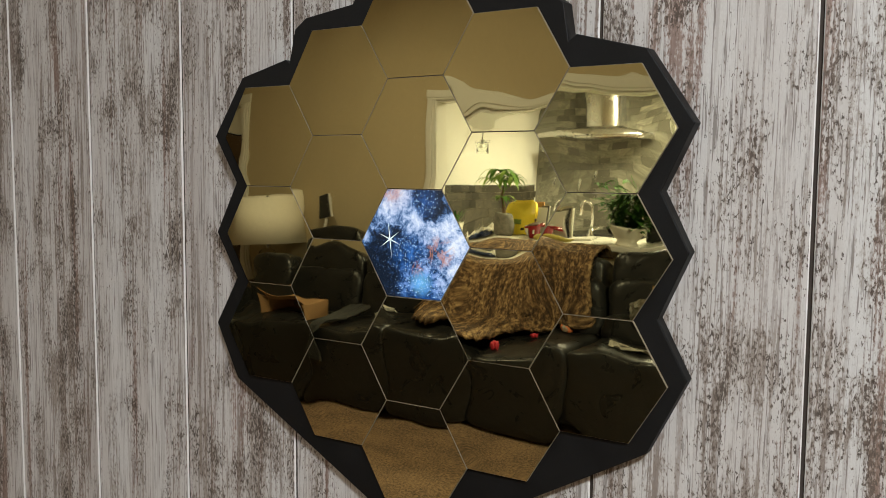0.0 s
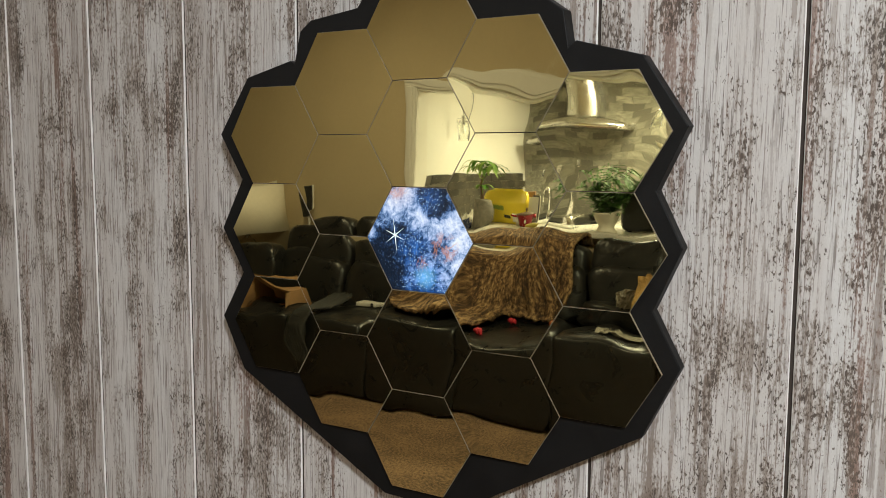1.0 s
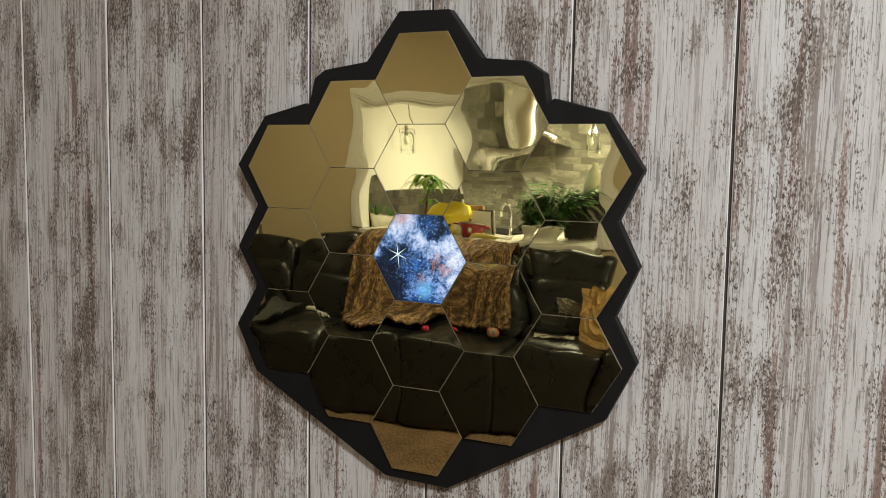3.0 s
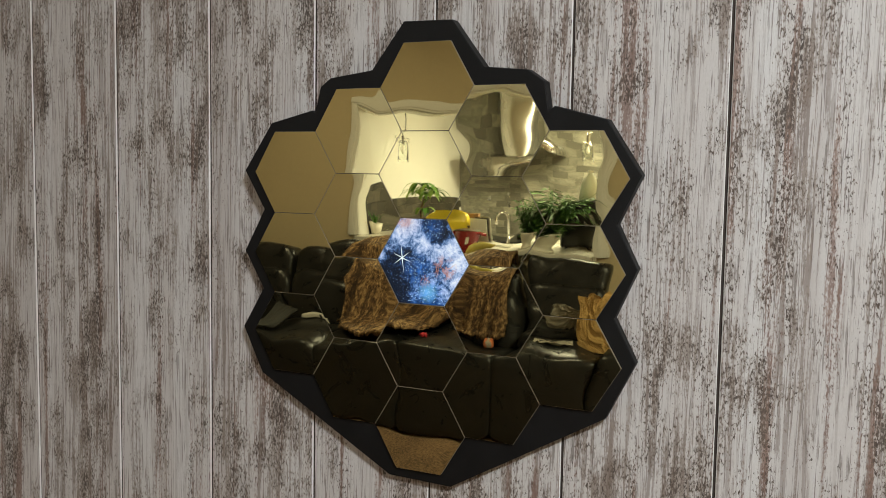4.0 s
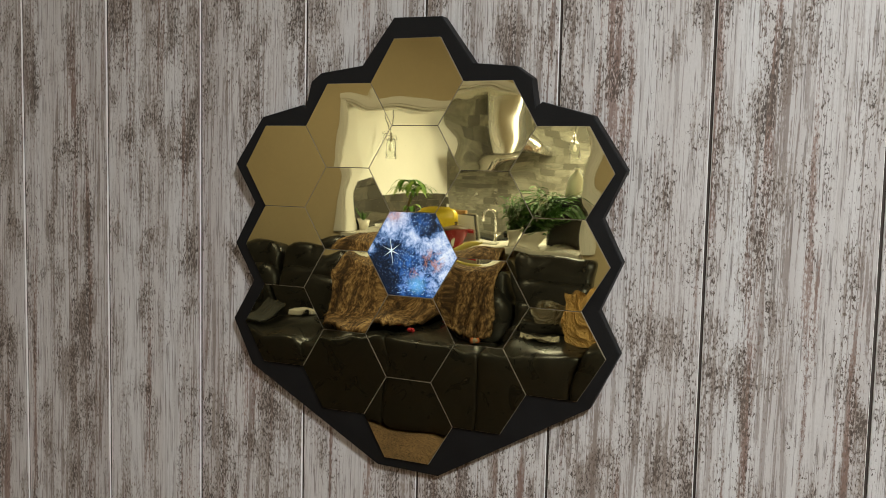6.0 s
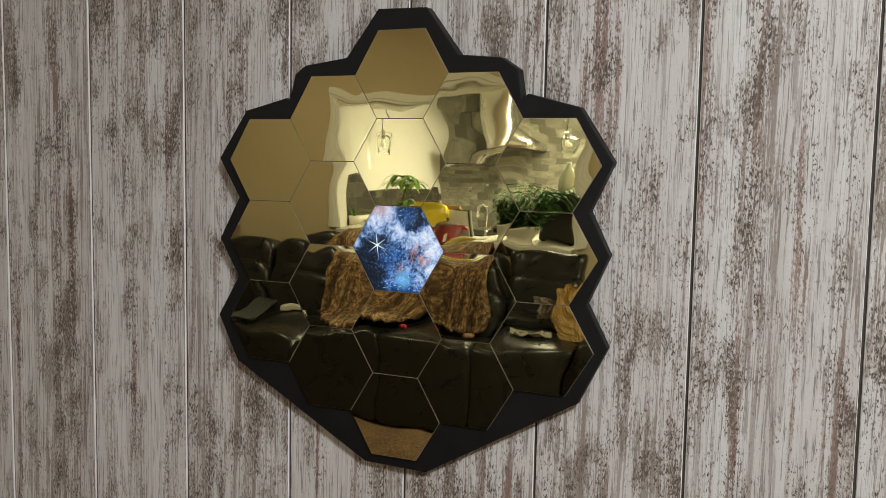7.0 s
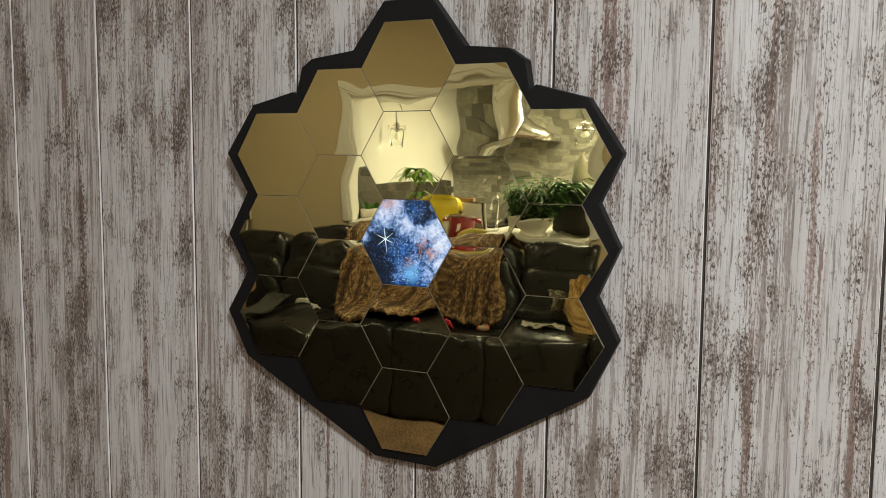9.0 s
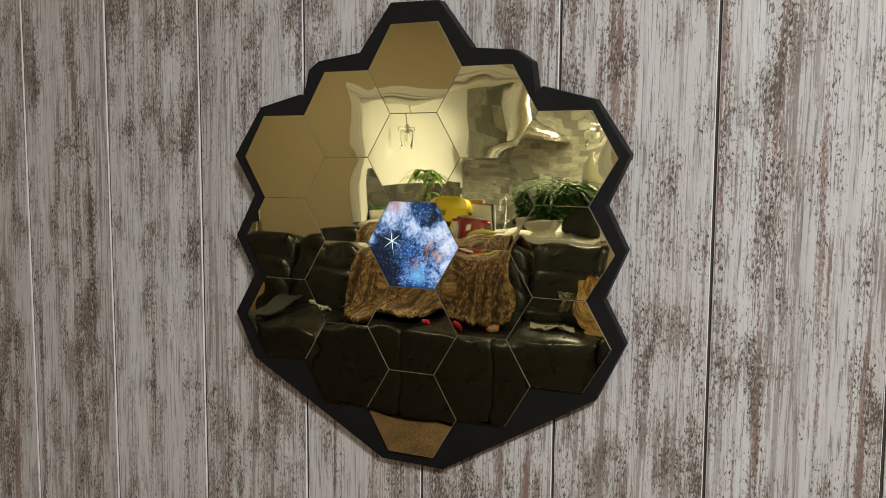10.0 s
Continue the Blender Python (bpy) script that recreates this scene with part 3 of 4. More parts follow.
def head_cushion(w, seed, tall):
    """A padded headrest whose top edge is gathered into small creases."""
    bm = pillow(w, 0.26, tall, 5.5, 18, 0.0, 0, (0, 0, 0))
    for v in bm.verts:
        u, h = v.co.x / w * 2, v.co.z / tall * 2
        crease = abs(math.sin(u * 13 + 3 * noise.noise(Vector((u * 2.5, seed, 1))))) ** 0.7
        v.co.y += (0.012 * noise.noise(Vector((u * 2 + seed, h * 2, 0))) - 0.012 * crease * max(0.0, h - 0.1)) * (1 if v.co.y > 0 else 0.3)
        v.co.z += 0.020 * noise.noise(Vector((u * 1.3 + seed, 3.0, 0))) * max(0, h)
    return bm


for i in range(N):
    cx = SX0 + (i + 0.5) * MW
    part("seat", seat_cushion(MW * 1.02, i * 3.1, cx), LEATHER, sofa, smooth=True)
    part("footrest", front_panel(MW * 1.015, i * 1.7, cx), LEATHER, sofa, smooth=True)
    back = part("backrest", pillow(MW * 0.98, 0.27, 0.42, 5.0, 9, 0.03, i * 2.3, (0, 0, 0)), LEATHER, sofa, smooth=True)
    back.matrix_basis = pose(cx, SY - 0.72, 0.63, 10)
    head = part("headrest", head_cushion(MW * 0.95, i * 5.3, 0.40), LEATHER, sofa, smooth=True)
    head.matrix_basis = pose(cx, SY - 0.79, 0.755 if i in (2, 3) else 0.80, 10)
part("lumbar_cushion", pillow(MW * 0.96, 0.22, 0.15, 3.0, 8, 0.05, 4.1, (SX1 - MW / 2, SY - 0.53, 0.575)), LEATHER, sofa, smooth=True)
# the narrow end seat beside the side table
part("seat", pillow(0.33, 0.50, 0.25, 7.0, 9, 0.02, 8.3, (SX0 - 0.165, SY - 0.25, 0.405)), LEATHER, sofa, smooth=True)
part("footrest", front_panel(0.33, 9.1, SX0 - 0.165), LEATHER, sofa, smooth=True)
back = part("backrest", pillow(0.40, 0.22, 0.50, 4.5, 10, 0.04, 6.6), LEATHER, sofa, smooth=True)
back.matrix_basis = pose(SX0 - 0.13, SY - 0.55, 0.62, 8)
part("armrest", pillow(0.24, 0.62, 0.58, 4.0, 9, 0.03, 1.3, (SX0 - 0.44, SY - 0.30, 0.31)), LEATHER, sofa, smooth=True)
part("armrest", pillow(0.28, 0.95, 0.58, 8.0, 9, 0.03, 2.9, (SX1 + 0.13, SY - 0.42, 0.31)), LEATHER, sofa, smooth=True)

# ---- the bar counter between the rooms ----
counter = thing("bar_counter", "pale stone bar counter with a rough edge between the rooms", "counter", kind="structure")
bm = box(OX0 + 0.02, OX1 - 0.02, WY - 0.52, WY + 0.10, BAR - 0.04, BAR, 0.008)
part("worktop", bm, STONE, counter)
part("counter_front", box(OX0 + 0.02, OX1 - 0.02, WY - 0.48, WY - 0.145, 0.0, BAR - 0.041), WHITE, counter)


def throw():
    """A fur throw over the sofa's back: ribs run down, one side is pulled forward over the seat."""
    x0, x1 = -2.11, -0.93
    short = [(-1.08, 0.91), (-1.03, 0.972), (-0.93, 0.992), (-0.80, 0.984), (-0.68, 0.958), (-0.615, 0.87), (-0.585, 0.76), (-0.565, 0.66), (-0.555, 0.60), (-0.54, 0.575), (-0.50, 0.565)]
    long = [(-1.08, 0.91), (-1.03, 0.972), (-0.93, 0.992), (-0.80, 0.984), (-0.68, 0.958), (-0.60, 0.85), (-0.54, 0.72), (-0.48, 0.615), (-0.37, 0.586), (-0.22, 0.580), (-0.08, 0.564)]
    bm = bmesh.new()
    nu, steps, rows = 150, 6, []
    last = len(short) - 1
    for j in range(last * steps + 1):
        k, f = divmod(j, steps)
        f /= steps
        k2 = min(k + 1, last)
        g = j / (last * steps)
        row = []
        for i in range(nu + 1):
            u = i / nu
            w = min(1.0, max(0.0, (0.72 - u) / 0.14), 0.10 + u / 0.30)
            w = w * w * (3 - 2 * w)
            pt = [(1 - w) * (short[k][a] * (1 - f) + short[k2][a] * f) + w * (long[k][a] * (1 - f) + long[k2][a] * f) for a in (0, 1)]
            deep = min(1.0, max(0.0, g - 0.25) * 2.2)
            ribs = (0.010 + 0.012 * (1 - w)) * math.sin(u * 66 + 3.0 * math.sin(u * 6 + g)) * deep
            fan = 0.016 * math.sin((u - 0.40) * 30 / (0.35 + 1.2 * (1 - g))) * w * max(0.0, g - 0.55) * 2
            rough = 0.014 * noise.noise(Vector((u * 11, g * 8, 1.7))) + 0.008 * noise.noise(Vector((u * 40, g * 22, 5.7)))
            hem = 0.05 * noise.noise(Vector((u * 5, 8.1, 0))) * max(0.0, g - 0.75) * 4
            x = x0 + (x1 - x0) * u + 0.015 * noise.noise(Vector((g * 5, u * 2, 4))) - 0.05 * w * max(0.0, g - 0.6) * (0.5 - u)
            lift = 0.6 * ribs + fan if g > 0.68 else 0.25 * ribs
            row.append(bm.verts.new((x, SY + pt[0] + ribs * 0.8 + rough + hem * w, pt[1] + abs(lift) + max(0.0, rough) * 0.8 + 0.004)))
        rows.append(row)
    for a, b in zip(rows, rows[1:]):
        for i in range(nu):
            bm.faces.new((a[i], a[i + 1], b[i + 1], b[i]))
    return bm


fur = part("throw_blanket", throw(), FUR, smooth=True)
so = fur.modifiers.new("thick", "SOLIDIFY")
so.thickness, so.offset = 0.018, 1
tagged(fur, "brown mottled faux-fur throw draped over the sofa back", "blanket")

# ---- hood ----
HX = -1.70
hood = thing("range_hood", "stainless steel range hood with a curved canopy", "range hood", (HX, KY, 0))
bm = bmesh.new()
cols = 24
prof = []
for i in range(cols + 1):
    u = -1 + 2 * i / cols
    prof.append((0.47 * u, 0.10 * u * u))
rows = []
for dz, y in ((1.77, 0.0), (1.83, 0.0)):
    rows.append([bm.verts.new((x, 0.50 - 0.10 * (x / 0.47) ** 2, dz - 0.0 + 0.035 * (1 - (x / 0.47) ** 2))) for x, q in prof])
rows.append([bm.verts.new((0.17 * x / 0.47, 0.28, 1.93 + 0.01 * (1 - (x / 0.47) ** 2))) for x, q in prof])
wallrow = [[bm.verts.new((v.co.x, 0.002, v.co.z)) for v in r] for r in rows]
for a, b in zip(rows, rows[1:]):
    for i in range(cols):
        bm.faces.new((a[i], a[i + 1], b[i + 1], b[i]))
for i in range(cols):
    bm.faces.new((wallrow[0][i], wallrow[0][i + 1], rows[0][i + 1], rows[0][i]))
for e in (0, cols):
    for j in range(2):
        bm.faces.new((rows[j][e], rows[j + 1][e], wallrow[j + 1][e], wallrow[j][e]))
bmesh.ops.recalc_face_normals(bm, faces=bm.faces[:])
part("canopy", bm, STEEL, hood, smooth=True)
bm = bmesh.new()
seg = 24
lo, hi = [], []
for i in range(seg + 1):
    a = math.pi * i / seg
    x, y = -0.165 * math.cos(a), 0.16 + 0.12 * math.sin(a) ** 0.6
    lo.append(bm.verts.new((x, y, 1.92)))
    hi.append(bm.verts.new((x, y, 2.42)))
lo = [bm.verts.new((-0.165, 0.002, 1.92))] + lo + [bm.verts.new((0.165, 0.002, 1.92))]
hi = [bm.verts.new((-0.165, 0.002, 2.42))] + hi + [bm.verts.new((0.165, 0.002, 2.42))]
for i in range(len(lo) - 1):
    bm.faces.new((lo[i], lo[i + 1], hi[i + 1], hi[i]))
part("chimney", bm, STEEL, hood, smooth=True)
for k in range(4):
    part("button", lathe([(0.008, 0), (0.008, 0.004), (0.006, 0.006)], 10, at=(0, 0, 0)), BLACK, hood).matrix_basis = pose(-0.06 + 0.04 * k, 0.499, 1.835, -90)
# ---- kitchen units along the walls ----
for nm, a in (("base_cabinet", (OX0, -2.12)), ("base_cabinet", (-1.28, -0.4)), ("base_cabinet", (-0.4, 0.5))):
    t = thing(nm, "white kitchen base cabinet under a pale worktop", "cabinet", group="kitchen base cabinets")
    part("body", box(a[0] + 0.002, a[1] - 0.002, KY + 0.01, KY + 0.58, 0.0, 0.86), WHITE, t)
    d = part("door", box(a[0] + 0.01, a[1] - 0.01, KY + 0.582, KY + 0.60, 0.1, 0.85, 0.003), TRIM, t)
    part("handle", tube([(a[1] - 0.06, KY + 0.60, 0.6), (a[1] - 0.06, KY + 0.63, 0.6), (a[1] - 0.06, KY + 0.63, 0.75), (a[1] - 0.06, KY + 0.60, 0.75)], 0.005), STEEL, d)
tagged(part("kitchen_worktop", box(-1.28, 0.5, KY + 0.008, KY + 0.62, 0.865, 0.905, 0.006), STONE), "pale stone worktop along the tiled wall", "worktop")
stove = thing("cooker", "black and steel cooker below the range hood", "cooker", (HX, KY, 0))
part("body", box(-0.40, 0.40, 0.02, 0.62, 0.0, 0.90, 0.006), STEEL, stove)
part("hob", box(-0.39, 0.39, 0.05, 0.60, 0.901, 0.92, 0.004), BLACK, stove)

# ---- stone tiles ----
TW, TH = 0.15, 0.075


def tile_mesh(w, h, d, stone):
    return finish("tile", box(-w / 2, w / 2, 0, d, -h / 2, h / 2, 0.001, 1), stone)


tiles = [tile_mesh(TW - 0.0012, TH - 0.0012, d, TILE) for d in (0.010, 0.011, 0.012)]
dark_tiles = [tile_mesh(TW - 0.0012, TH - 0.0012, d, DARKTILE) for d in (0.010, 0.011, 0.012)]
rng = random.Random(4)
for r in range(21):
    z = 0.90 + (r + 0.5) * TH - 0.03
    if z > 2.40:
        break
    for c in range(14):
        x = OX0 + 0.05 + (c + 0.5 * (r % 2)) * TW + 0.04
        if x > -0.35:
            continue
        ob = new("tile", rng.choice(tiles))
        ob.location = (x, KY, z)
        ob.parent = wall_h
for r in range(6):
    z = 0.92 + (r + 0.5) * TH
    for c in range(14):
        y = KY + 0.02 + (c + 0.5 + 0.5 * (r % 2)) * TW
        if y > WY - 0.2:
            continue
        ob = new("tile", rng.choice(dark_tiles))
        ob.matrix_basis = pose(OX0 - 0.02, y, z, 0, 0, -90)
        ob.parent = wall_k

# ---- ceiling lights ----
# the living room's left fitting is made up to go with the fill lamp
for lx, ly, lz, a, b, lab in ((1.45, -1.6, TOP, 0.26, 0.26, "square white ceiling light, lit, assumed out of view in the living room"), (-2.4, -2.5, TOP, 0.26, 0.26, "square white ceiling light, lit, assumed out of view in the living room"), (-0.55, -5.35, 2.42, 0.58, 0.28, "long white ceiling light, lit, in the kitchen")):
    t = thing("ceiling_light", lab, "ceiling light", (lx, ly, lz))
    part("frame", box(-a, a, -b, b, -0.03, -0.001, 0.004), TRIM, t)
    part("diffuser", box(-a + 0.02, a - 0.02, -b + 0.02, b - 0.02, -0.045, -0.031, 0.004), LIT, t, "glowing white diffuser")


# ---- pendants over the bar ----
def pendant():
    t = thing("pendant_light", "clear glass jar pendant light with a bare bulb", "pendant light", group="pendants over the bar counter")
    part("ceiling_rose", lathe([(0.055, 0.0), (0.055, -0.015), (0.02, -0.03)], 24), CHROME, t)
    part("cord", tube([(0, 0, -0.02), (0, 0, -0.56)], 0.003, 6), BLACK, t)
    for z in (-0.572, -0.598):
        part("crossbar", tube([(-0.06, 0, z), (0.06, 0, z)], 0.003, 8), CHROME, t)
    for x in (-0.06, 0.06):
        part("crossbar", tube([(x, 0, -0.572), (x, 0, -0.598)], 0.003, 8), CHROME, t)
    part("lamp_holder", lathe([(0.008, -0.55), (0.015, -0.556), (0.015, -0.608), (0.011, -0.612)], 16), CHROME, t)
    part("bulb", lathe([(0.008, -0.61), (0.010, -0.62), (0.018, -0.645), (0.017, -0.66), (0.008, -0.674), (0.001, -0.676)], 18), BULB, t, smooth=True)
    jar = part("glass_jar", lathe([(0.036, -0.588), (0.046, -0.606), (0.049, -0.63), (0.049, -0.735), (0.047, -0.735), (0.047, -0.63), (0.044, -0.607), (0.0345, -0.59)], 28), GLASS, t, smooth=True)
    jar.visible_shadow = False
    return t


p = pendant()
p.matrix_world = pose(-2.24, -4.82, 2.42)
copy_thing(p, pose(-0.70, -4.92, 2.42, 0, 0, 70))


# ---- plants ----
def pot_parts(t, profile, mat, soil_r, soil_z, flute=0, depth=0.0):
    part("pot", lathe(profile, 72 if flute else 32, flute=flute, depth=depth), mat, t, smooth=True)
    part("soil", lathe([(soil_r, soil_z - 0.01), (soil_r, soil_z), (0.001, soil_z + 0.004)], 20), SOIL, t)


r = random.Random(11)
# money tree in a speckled pot
t = thing("potted_plant", "money tree with drooping leaves in a speckled stone pot", "plant", (-1.86, -4.36, BAR))
pot_parts(t, [(0.05, 0), (0.068, 0.02), (0.075, 0.08), (0.066, 0.15), (0.058, 0.165), (0.05, 0.165), (0.052, 0.14)], CONCRETE, 0.052, 0.145)
part("trunk", tube([(0, 0, 0.14), (0.008, 0, 0.22), (0.0, 0.004, 0.30), (0.018, 0, 0.40)], [0.017, 0.012, 0.009, 0.005], 8), BARK, t)
bm = bmesh.new()
for hub, n, ln in (((0.018, 0.02, 0.40), 11, 0.16), ((0.06, 0.04, 0.45), 12, 0.16), ((0.0, 0.03, 0.48), 12, 0.16), ((0.09, 0.02, 0.42), 11, 0.15), ((-0.05, 0.04, 0.42), 11, 0.15), ((0.02, 0.03, 0.28), 6, 0.10)):
    tube([(0.012, 0, hub[2] - 0.09), hub], 0.0025, 5, bm)
    for k in range(n):
        a = 2 * math.pi * k / n + r.random()
        leaf(bm, hub, (math.cos(a), math.sin(a), 0.55 + 0.4 * r.random()), ln * (0.85 + 0.5 * r.random()), 0.028, 1.25, 0.3, 5)
part("leaves", bm, BRIGHT, t, smooth=True)

# small plant in a white pot by the jamb
t = thing("potted_plant", "small dark succulent in a plain white pot on the bar", "plant", (-2.28, -4.42, BAR))
pot_parts(t, [(0.045, 0), (0.055, 0.01), (0.066, 0.10), (0.060, 0.10), (0.057, 0.085)], CERAMIC, 0.057, 0.088)
bm = bmesh.new()
for k in range(16):
    a = r.random() * 6.28
    leaf(bm, (0.02 * math.cos(a), 0.02 * math.sin(a), 0.09), (math.cos(a), math.sin(a), 1.3 + r.random()), 0.06 + 0.06 * r.random(), 0.011, 0.3)
part("leaves", bm, DEEP, t, smooth=True)

# broad-leaved plant in a fluted footed bowl
t = thing("potted_plant", "trailing glossy green plant in a fluted cream footed pot", "plant", (-0.87, -4.23, BAR))
pot_parts(t, [(0.075, 0), (0.072, 0.012), (0.060, 0.03), (0.085, 0.06), (0.112, 0.105), (0.118, 0.12), (0.104, 0.12), (0.10, 0.10)], CERAMIC, 0.10, 0.105, 36, 0.02)
bm = bmesh.new()
for k in range(95):
    a, q = r.random() * 6.28, r.random()
    reach = 0.07 + 0.25 * q
    sx = 1.25 if math.cos(a) > 0 else 0.8
    top = Vector((sx * reach * math.cos(a) + 0.03, 0.8 * reach * math.sin(a), 0.25 + 0.20 * r.random() - 0.06 * q))
    root = Vector((0.05 * math.cos(a), 0.05 * math.sin(a), 0.10))
    mid = root.lerp(top, 0.5) + Vector((0, 0, 0.06))
    tube([root, mid, top], 0.0016, 4, bm)
    for j in range(7):
        f = r.random()
        c = root.lerp(mid, f * 2) if f < 0.5 else mid.lerp(top, f * 2 - 1)
        b = r.random() * 6.28
        leaf(bm, c, (math.cos(b), math.sin(b), 0.5 * r.random()), 0.070 + 0.045 * r.random(), 0.028, 0.45, 0.3, 3)
part("leaves", bm, DEEP, t, smooth=True)

# small yellow-green cutting
t = thing("potted_plant", "small yellow-green cutting in a glass beside the appliance", "plant", (-0.72, -4.52, BAR + 0.0))
part("pot", lathe([(0.03, 0), (0.035, 0.02), (0.038, 0.24), (0.035, 0.24), (0.033, 0.2)], 20), CERAMIC, t, smooth=True)
bm = bmesh.new()
for k in range(26):
    a = r.random() * 6.28
    leaf(bm, (0.02 * math.cos(a), 0.02 * math.sin(a), 0.24 + 0.10 * r.random()), (math.cos(a), math.sin(a), 0.7), 0.06, 0.026, 0.5)
part("leaves", bm, BRIGHT, t, smooth=True)

# ---- things on the bar ----
t = thing("snack_bag", "puffy yellow printed plastic bag standing on the bar", "bag", (-1.72, -4.52, BAR), 6)
bm = pillow(0.37, 0.12, 0.25, 9.0, 14, 0.03, 2.7, (0, 0, 0.125))
for v in bm.verts:
    pinch = max(0.0, (v.co.z - 0.15) / 0.10)
    v.co.x *= 1 - 0.16 * pinch * pinch
    v.co.y *= 1 - 0.7 * pinch
part("bag_body", bm, YELLOW, t, smooth=True)
part("crimped_seal", box(-0.115, 0.115, -0.004, 0.004, 0.242, 0.262, 0.002), YELLOW, t)
part("printed_panel", box(-0.10, -0.02, 0.058, 0.066, 0.09, 0.125), plain("olive_print", (0.22, 0.30, 0.05), 0.5), t)
part("printed_panel", box(0.05, 0.11, 0.054, 0.064, 0.02, 0.08), WHITEPL, t)
part("printed_panel", box(-0.02, 0.03, 0.058, 0.066, 0.04, 0.06), BLACK, t)
t = thing("cardboard_packet", "orange-brown cardboard packet standing behind the carton", "packet", (-1.53, -4.60, BAR), -6)
part("body", box(-0.06, 0.06, -0.03, 0.03, 0, 0.24, 0.004), CARD, t)
for k in range(4):
    t = thing("booklet", "thin printed booklet leaning upright on the bar", "booklet", (-1.44 + 0.026 * k, -4.46 - 0.02 * k, BAR + 0.001), 30 + 14 * k, group="leaning booklets")
    cover = part("cover", box(-0.10, 0.10, -0.004, 0.004, 0.0, 0.20 + 0.012 * (k % 3), 0.002), (WHITEPL, BLACK, PAPER, WHITEPL)[k], t)
    part("stripe", box(-0.09, 0.09, 0.0045, 0.0055, 0.05, 0.08), (PINK, WHITEPL, BLACK, YELLOW)[k], cover)
t = thing("saucepan", "glossy red enamel saucepan with a lid on the bar", "saucepan", (-1.47, -4.30, BAR))
part("bowl", lathe([(0.068, 0), (0.078, 0.008), (0.098, 0.062), (0.106, 0.084), (0.109, 0.088), (0.103, 0.088), (0.094, 0.060), (0.070, 0.012), (0.01, 0.010)], 36), RED, t, smooth=True)
lid = part("lid", lathe([(0.106, 0.089), (0.10, 0.095), (0.05, 0.103), (0.012, 0.106), (0.009, 0.116), (0.016, 0.121), (0.014, 0.130), (0.001, 0.132)], 36), WOODBROWN, t, smooth=True)
for sgn in (-1, 1):
    part("handle", tube([(sgn * 0.10, 0, 0.074), (sgn * 0.135, 0, 0.078), (sgn * 0.145, 0.02, 0.080), (sgn * 0.135, 0.04, 0.078), (sgn * 0.09, 0.04, 0.074)], 0.006, 8), RED, t)
part("mark", box(0.012, 0.036, 0.088, 0.098, 0.030, 0.055), WHITEPL, t, "small white mark")
t = thing("kitchen_tap", "tall chrome gooseneck kitchen tap", "tap", (-1.27, -4.66, BAR))
part("base", lathe([(0.028, 0), (0.028, 0.012), (0.018, 0.02), (0.016, 0.06)], 20), CHROME, t, smooth=True)
arc = [(0, 0, 0.05), (0, 0, 0.20)] + [(-0.045 + 0.045 * math.cos(a * math.pi / 8), 0, 0.20 + 0.06 * math.sin(a * math.pi / 8)) for a in range(1, 9)] + [(-0.09, 0, 0.15)]
part("spout", tube(arc, 0.010, 12), CHROME, t, smooth=True)
part("lever", tube([(0.016, 0, 0.045), (0.05, 0, 0.065), (0.075, 0, 0.075)], 0.006, 8), CHROME, t)
t = thing("tea_towel", "black and white striped cloth folded on the bar", "towel", (-1.30, -4.44, BAR + 0.001), -6)
for k in range(6):
    part("stripe", box(-0.13, 0.13, -0.10 + 0.034 * k, -0.067 + 0.034 * k, 0, 0.010 + 0.003 * (k % 2), 0.003), (BLACK, WHITEPL)[k % 2], t)
t = thing("banana", "yellow-green banana lying on the bar edge", "fruit", (-1.31, -4.13, BAR + 0.016), 6)
part("fruit", tube([(-0.10, 0.015, 0.0), (-0.085, 0.008, 0.001), (-0.04, -0.004, 0.002), (0.02, -0.006, 0.002), (0.07, 0.006, 0.003), (0.09, 0.014, 0.008), (0.105, 0.018, 0.014)], [0.004, 0.011, 0.016, 0.017, 0.013, 0.006, 0.005], 10), plain("banana_skin", (0.50, 0.43, 0.10), 0.5, vary=0.25, scale=20), t, smooth=True)
t = thing("frying_pan", "black frying pan on the cooker", "pan", (HX + 0.25, KY + 0.33, 0.921))
part("bowl", lathe([(0.11, 0), (0.14, 0.045), (0.136, 0.046), (0.107, 0.006), (0.01, 0.005)], 28), BLACK, t, smooth=True)
part("handle", tube([(0.13, 0, 0.04), (0.2, 0.02, 0.06), (0.30, 0.05, 0.065)], 0.011, 8), BLACK, t)
t = thing("kitchen_appliance", "black plastic countertop appliance with side vents", "appliance", (-0.66, -4.60, BAR), -4)
part("body", box(-0.16, 0.13, -0.14, 0.14, 0.01, 0.345, 0.02, 3), BLACK, t)
for k in range(3):
    part("vent", box(0.03, 0.11, 0.139, 0.144, 0.20 + 0.03 * k, 0.212 + 0.03 * k), STEEL, t)
for x in (-0.12, 0.09):
    part("foot", lathe([(0.015, 0), (0.015, 0.012)], 12, at=(x, 0.08, 0)), BLACK, t)
t = thing("milk_jug", "translucent plastic milk jug on the appliance", "jug", (-0.62, -4.60, BAR + 0.346))
part("body", lathe([(0.05, 0), (0.062, 0.01), (0.064, 0.13), (0.055, 0.17), (0.022, 0.215), (0.02, 0.235)], 28), JUGM, t, smooth=True)
part("handle", tube([(0.05, 0, 0.17), (0.075, 0, 0.165), (0.08, 0, 0.12), (0.062, 0, 0.08)], 0.009, 8), JUGM, t, smooth=True)
part("cap", lathe([(0.021, 0.236), (0.021, 0.252), (0.018, 0.255)], 18), WHITEPL, t)
t = thing("paper_cup", "small white tub on the bar beside the tap", "tub", (-1.60, -4.40, BAR))
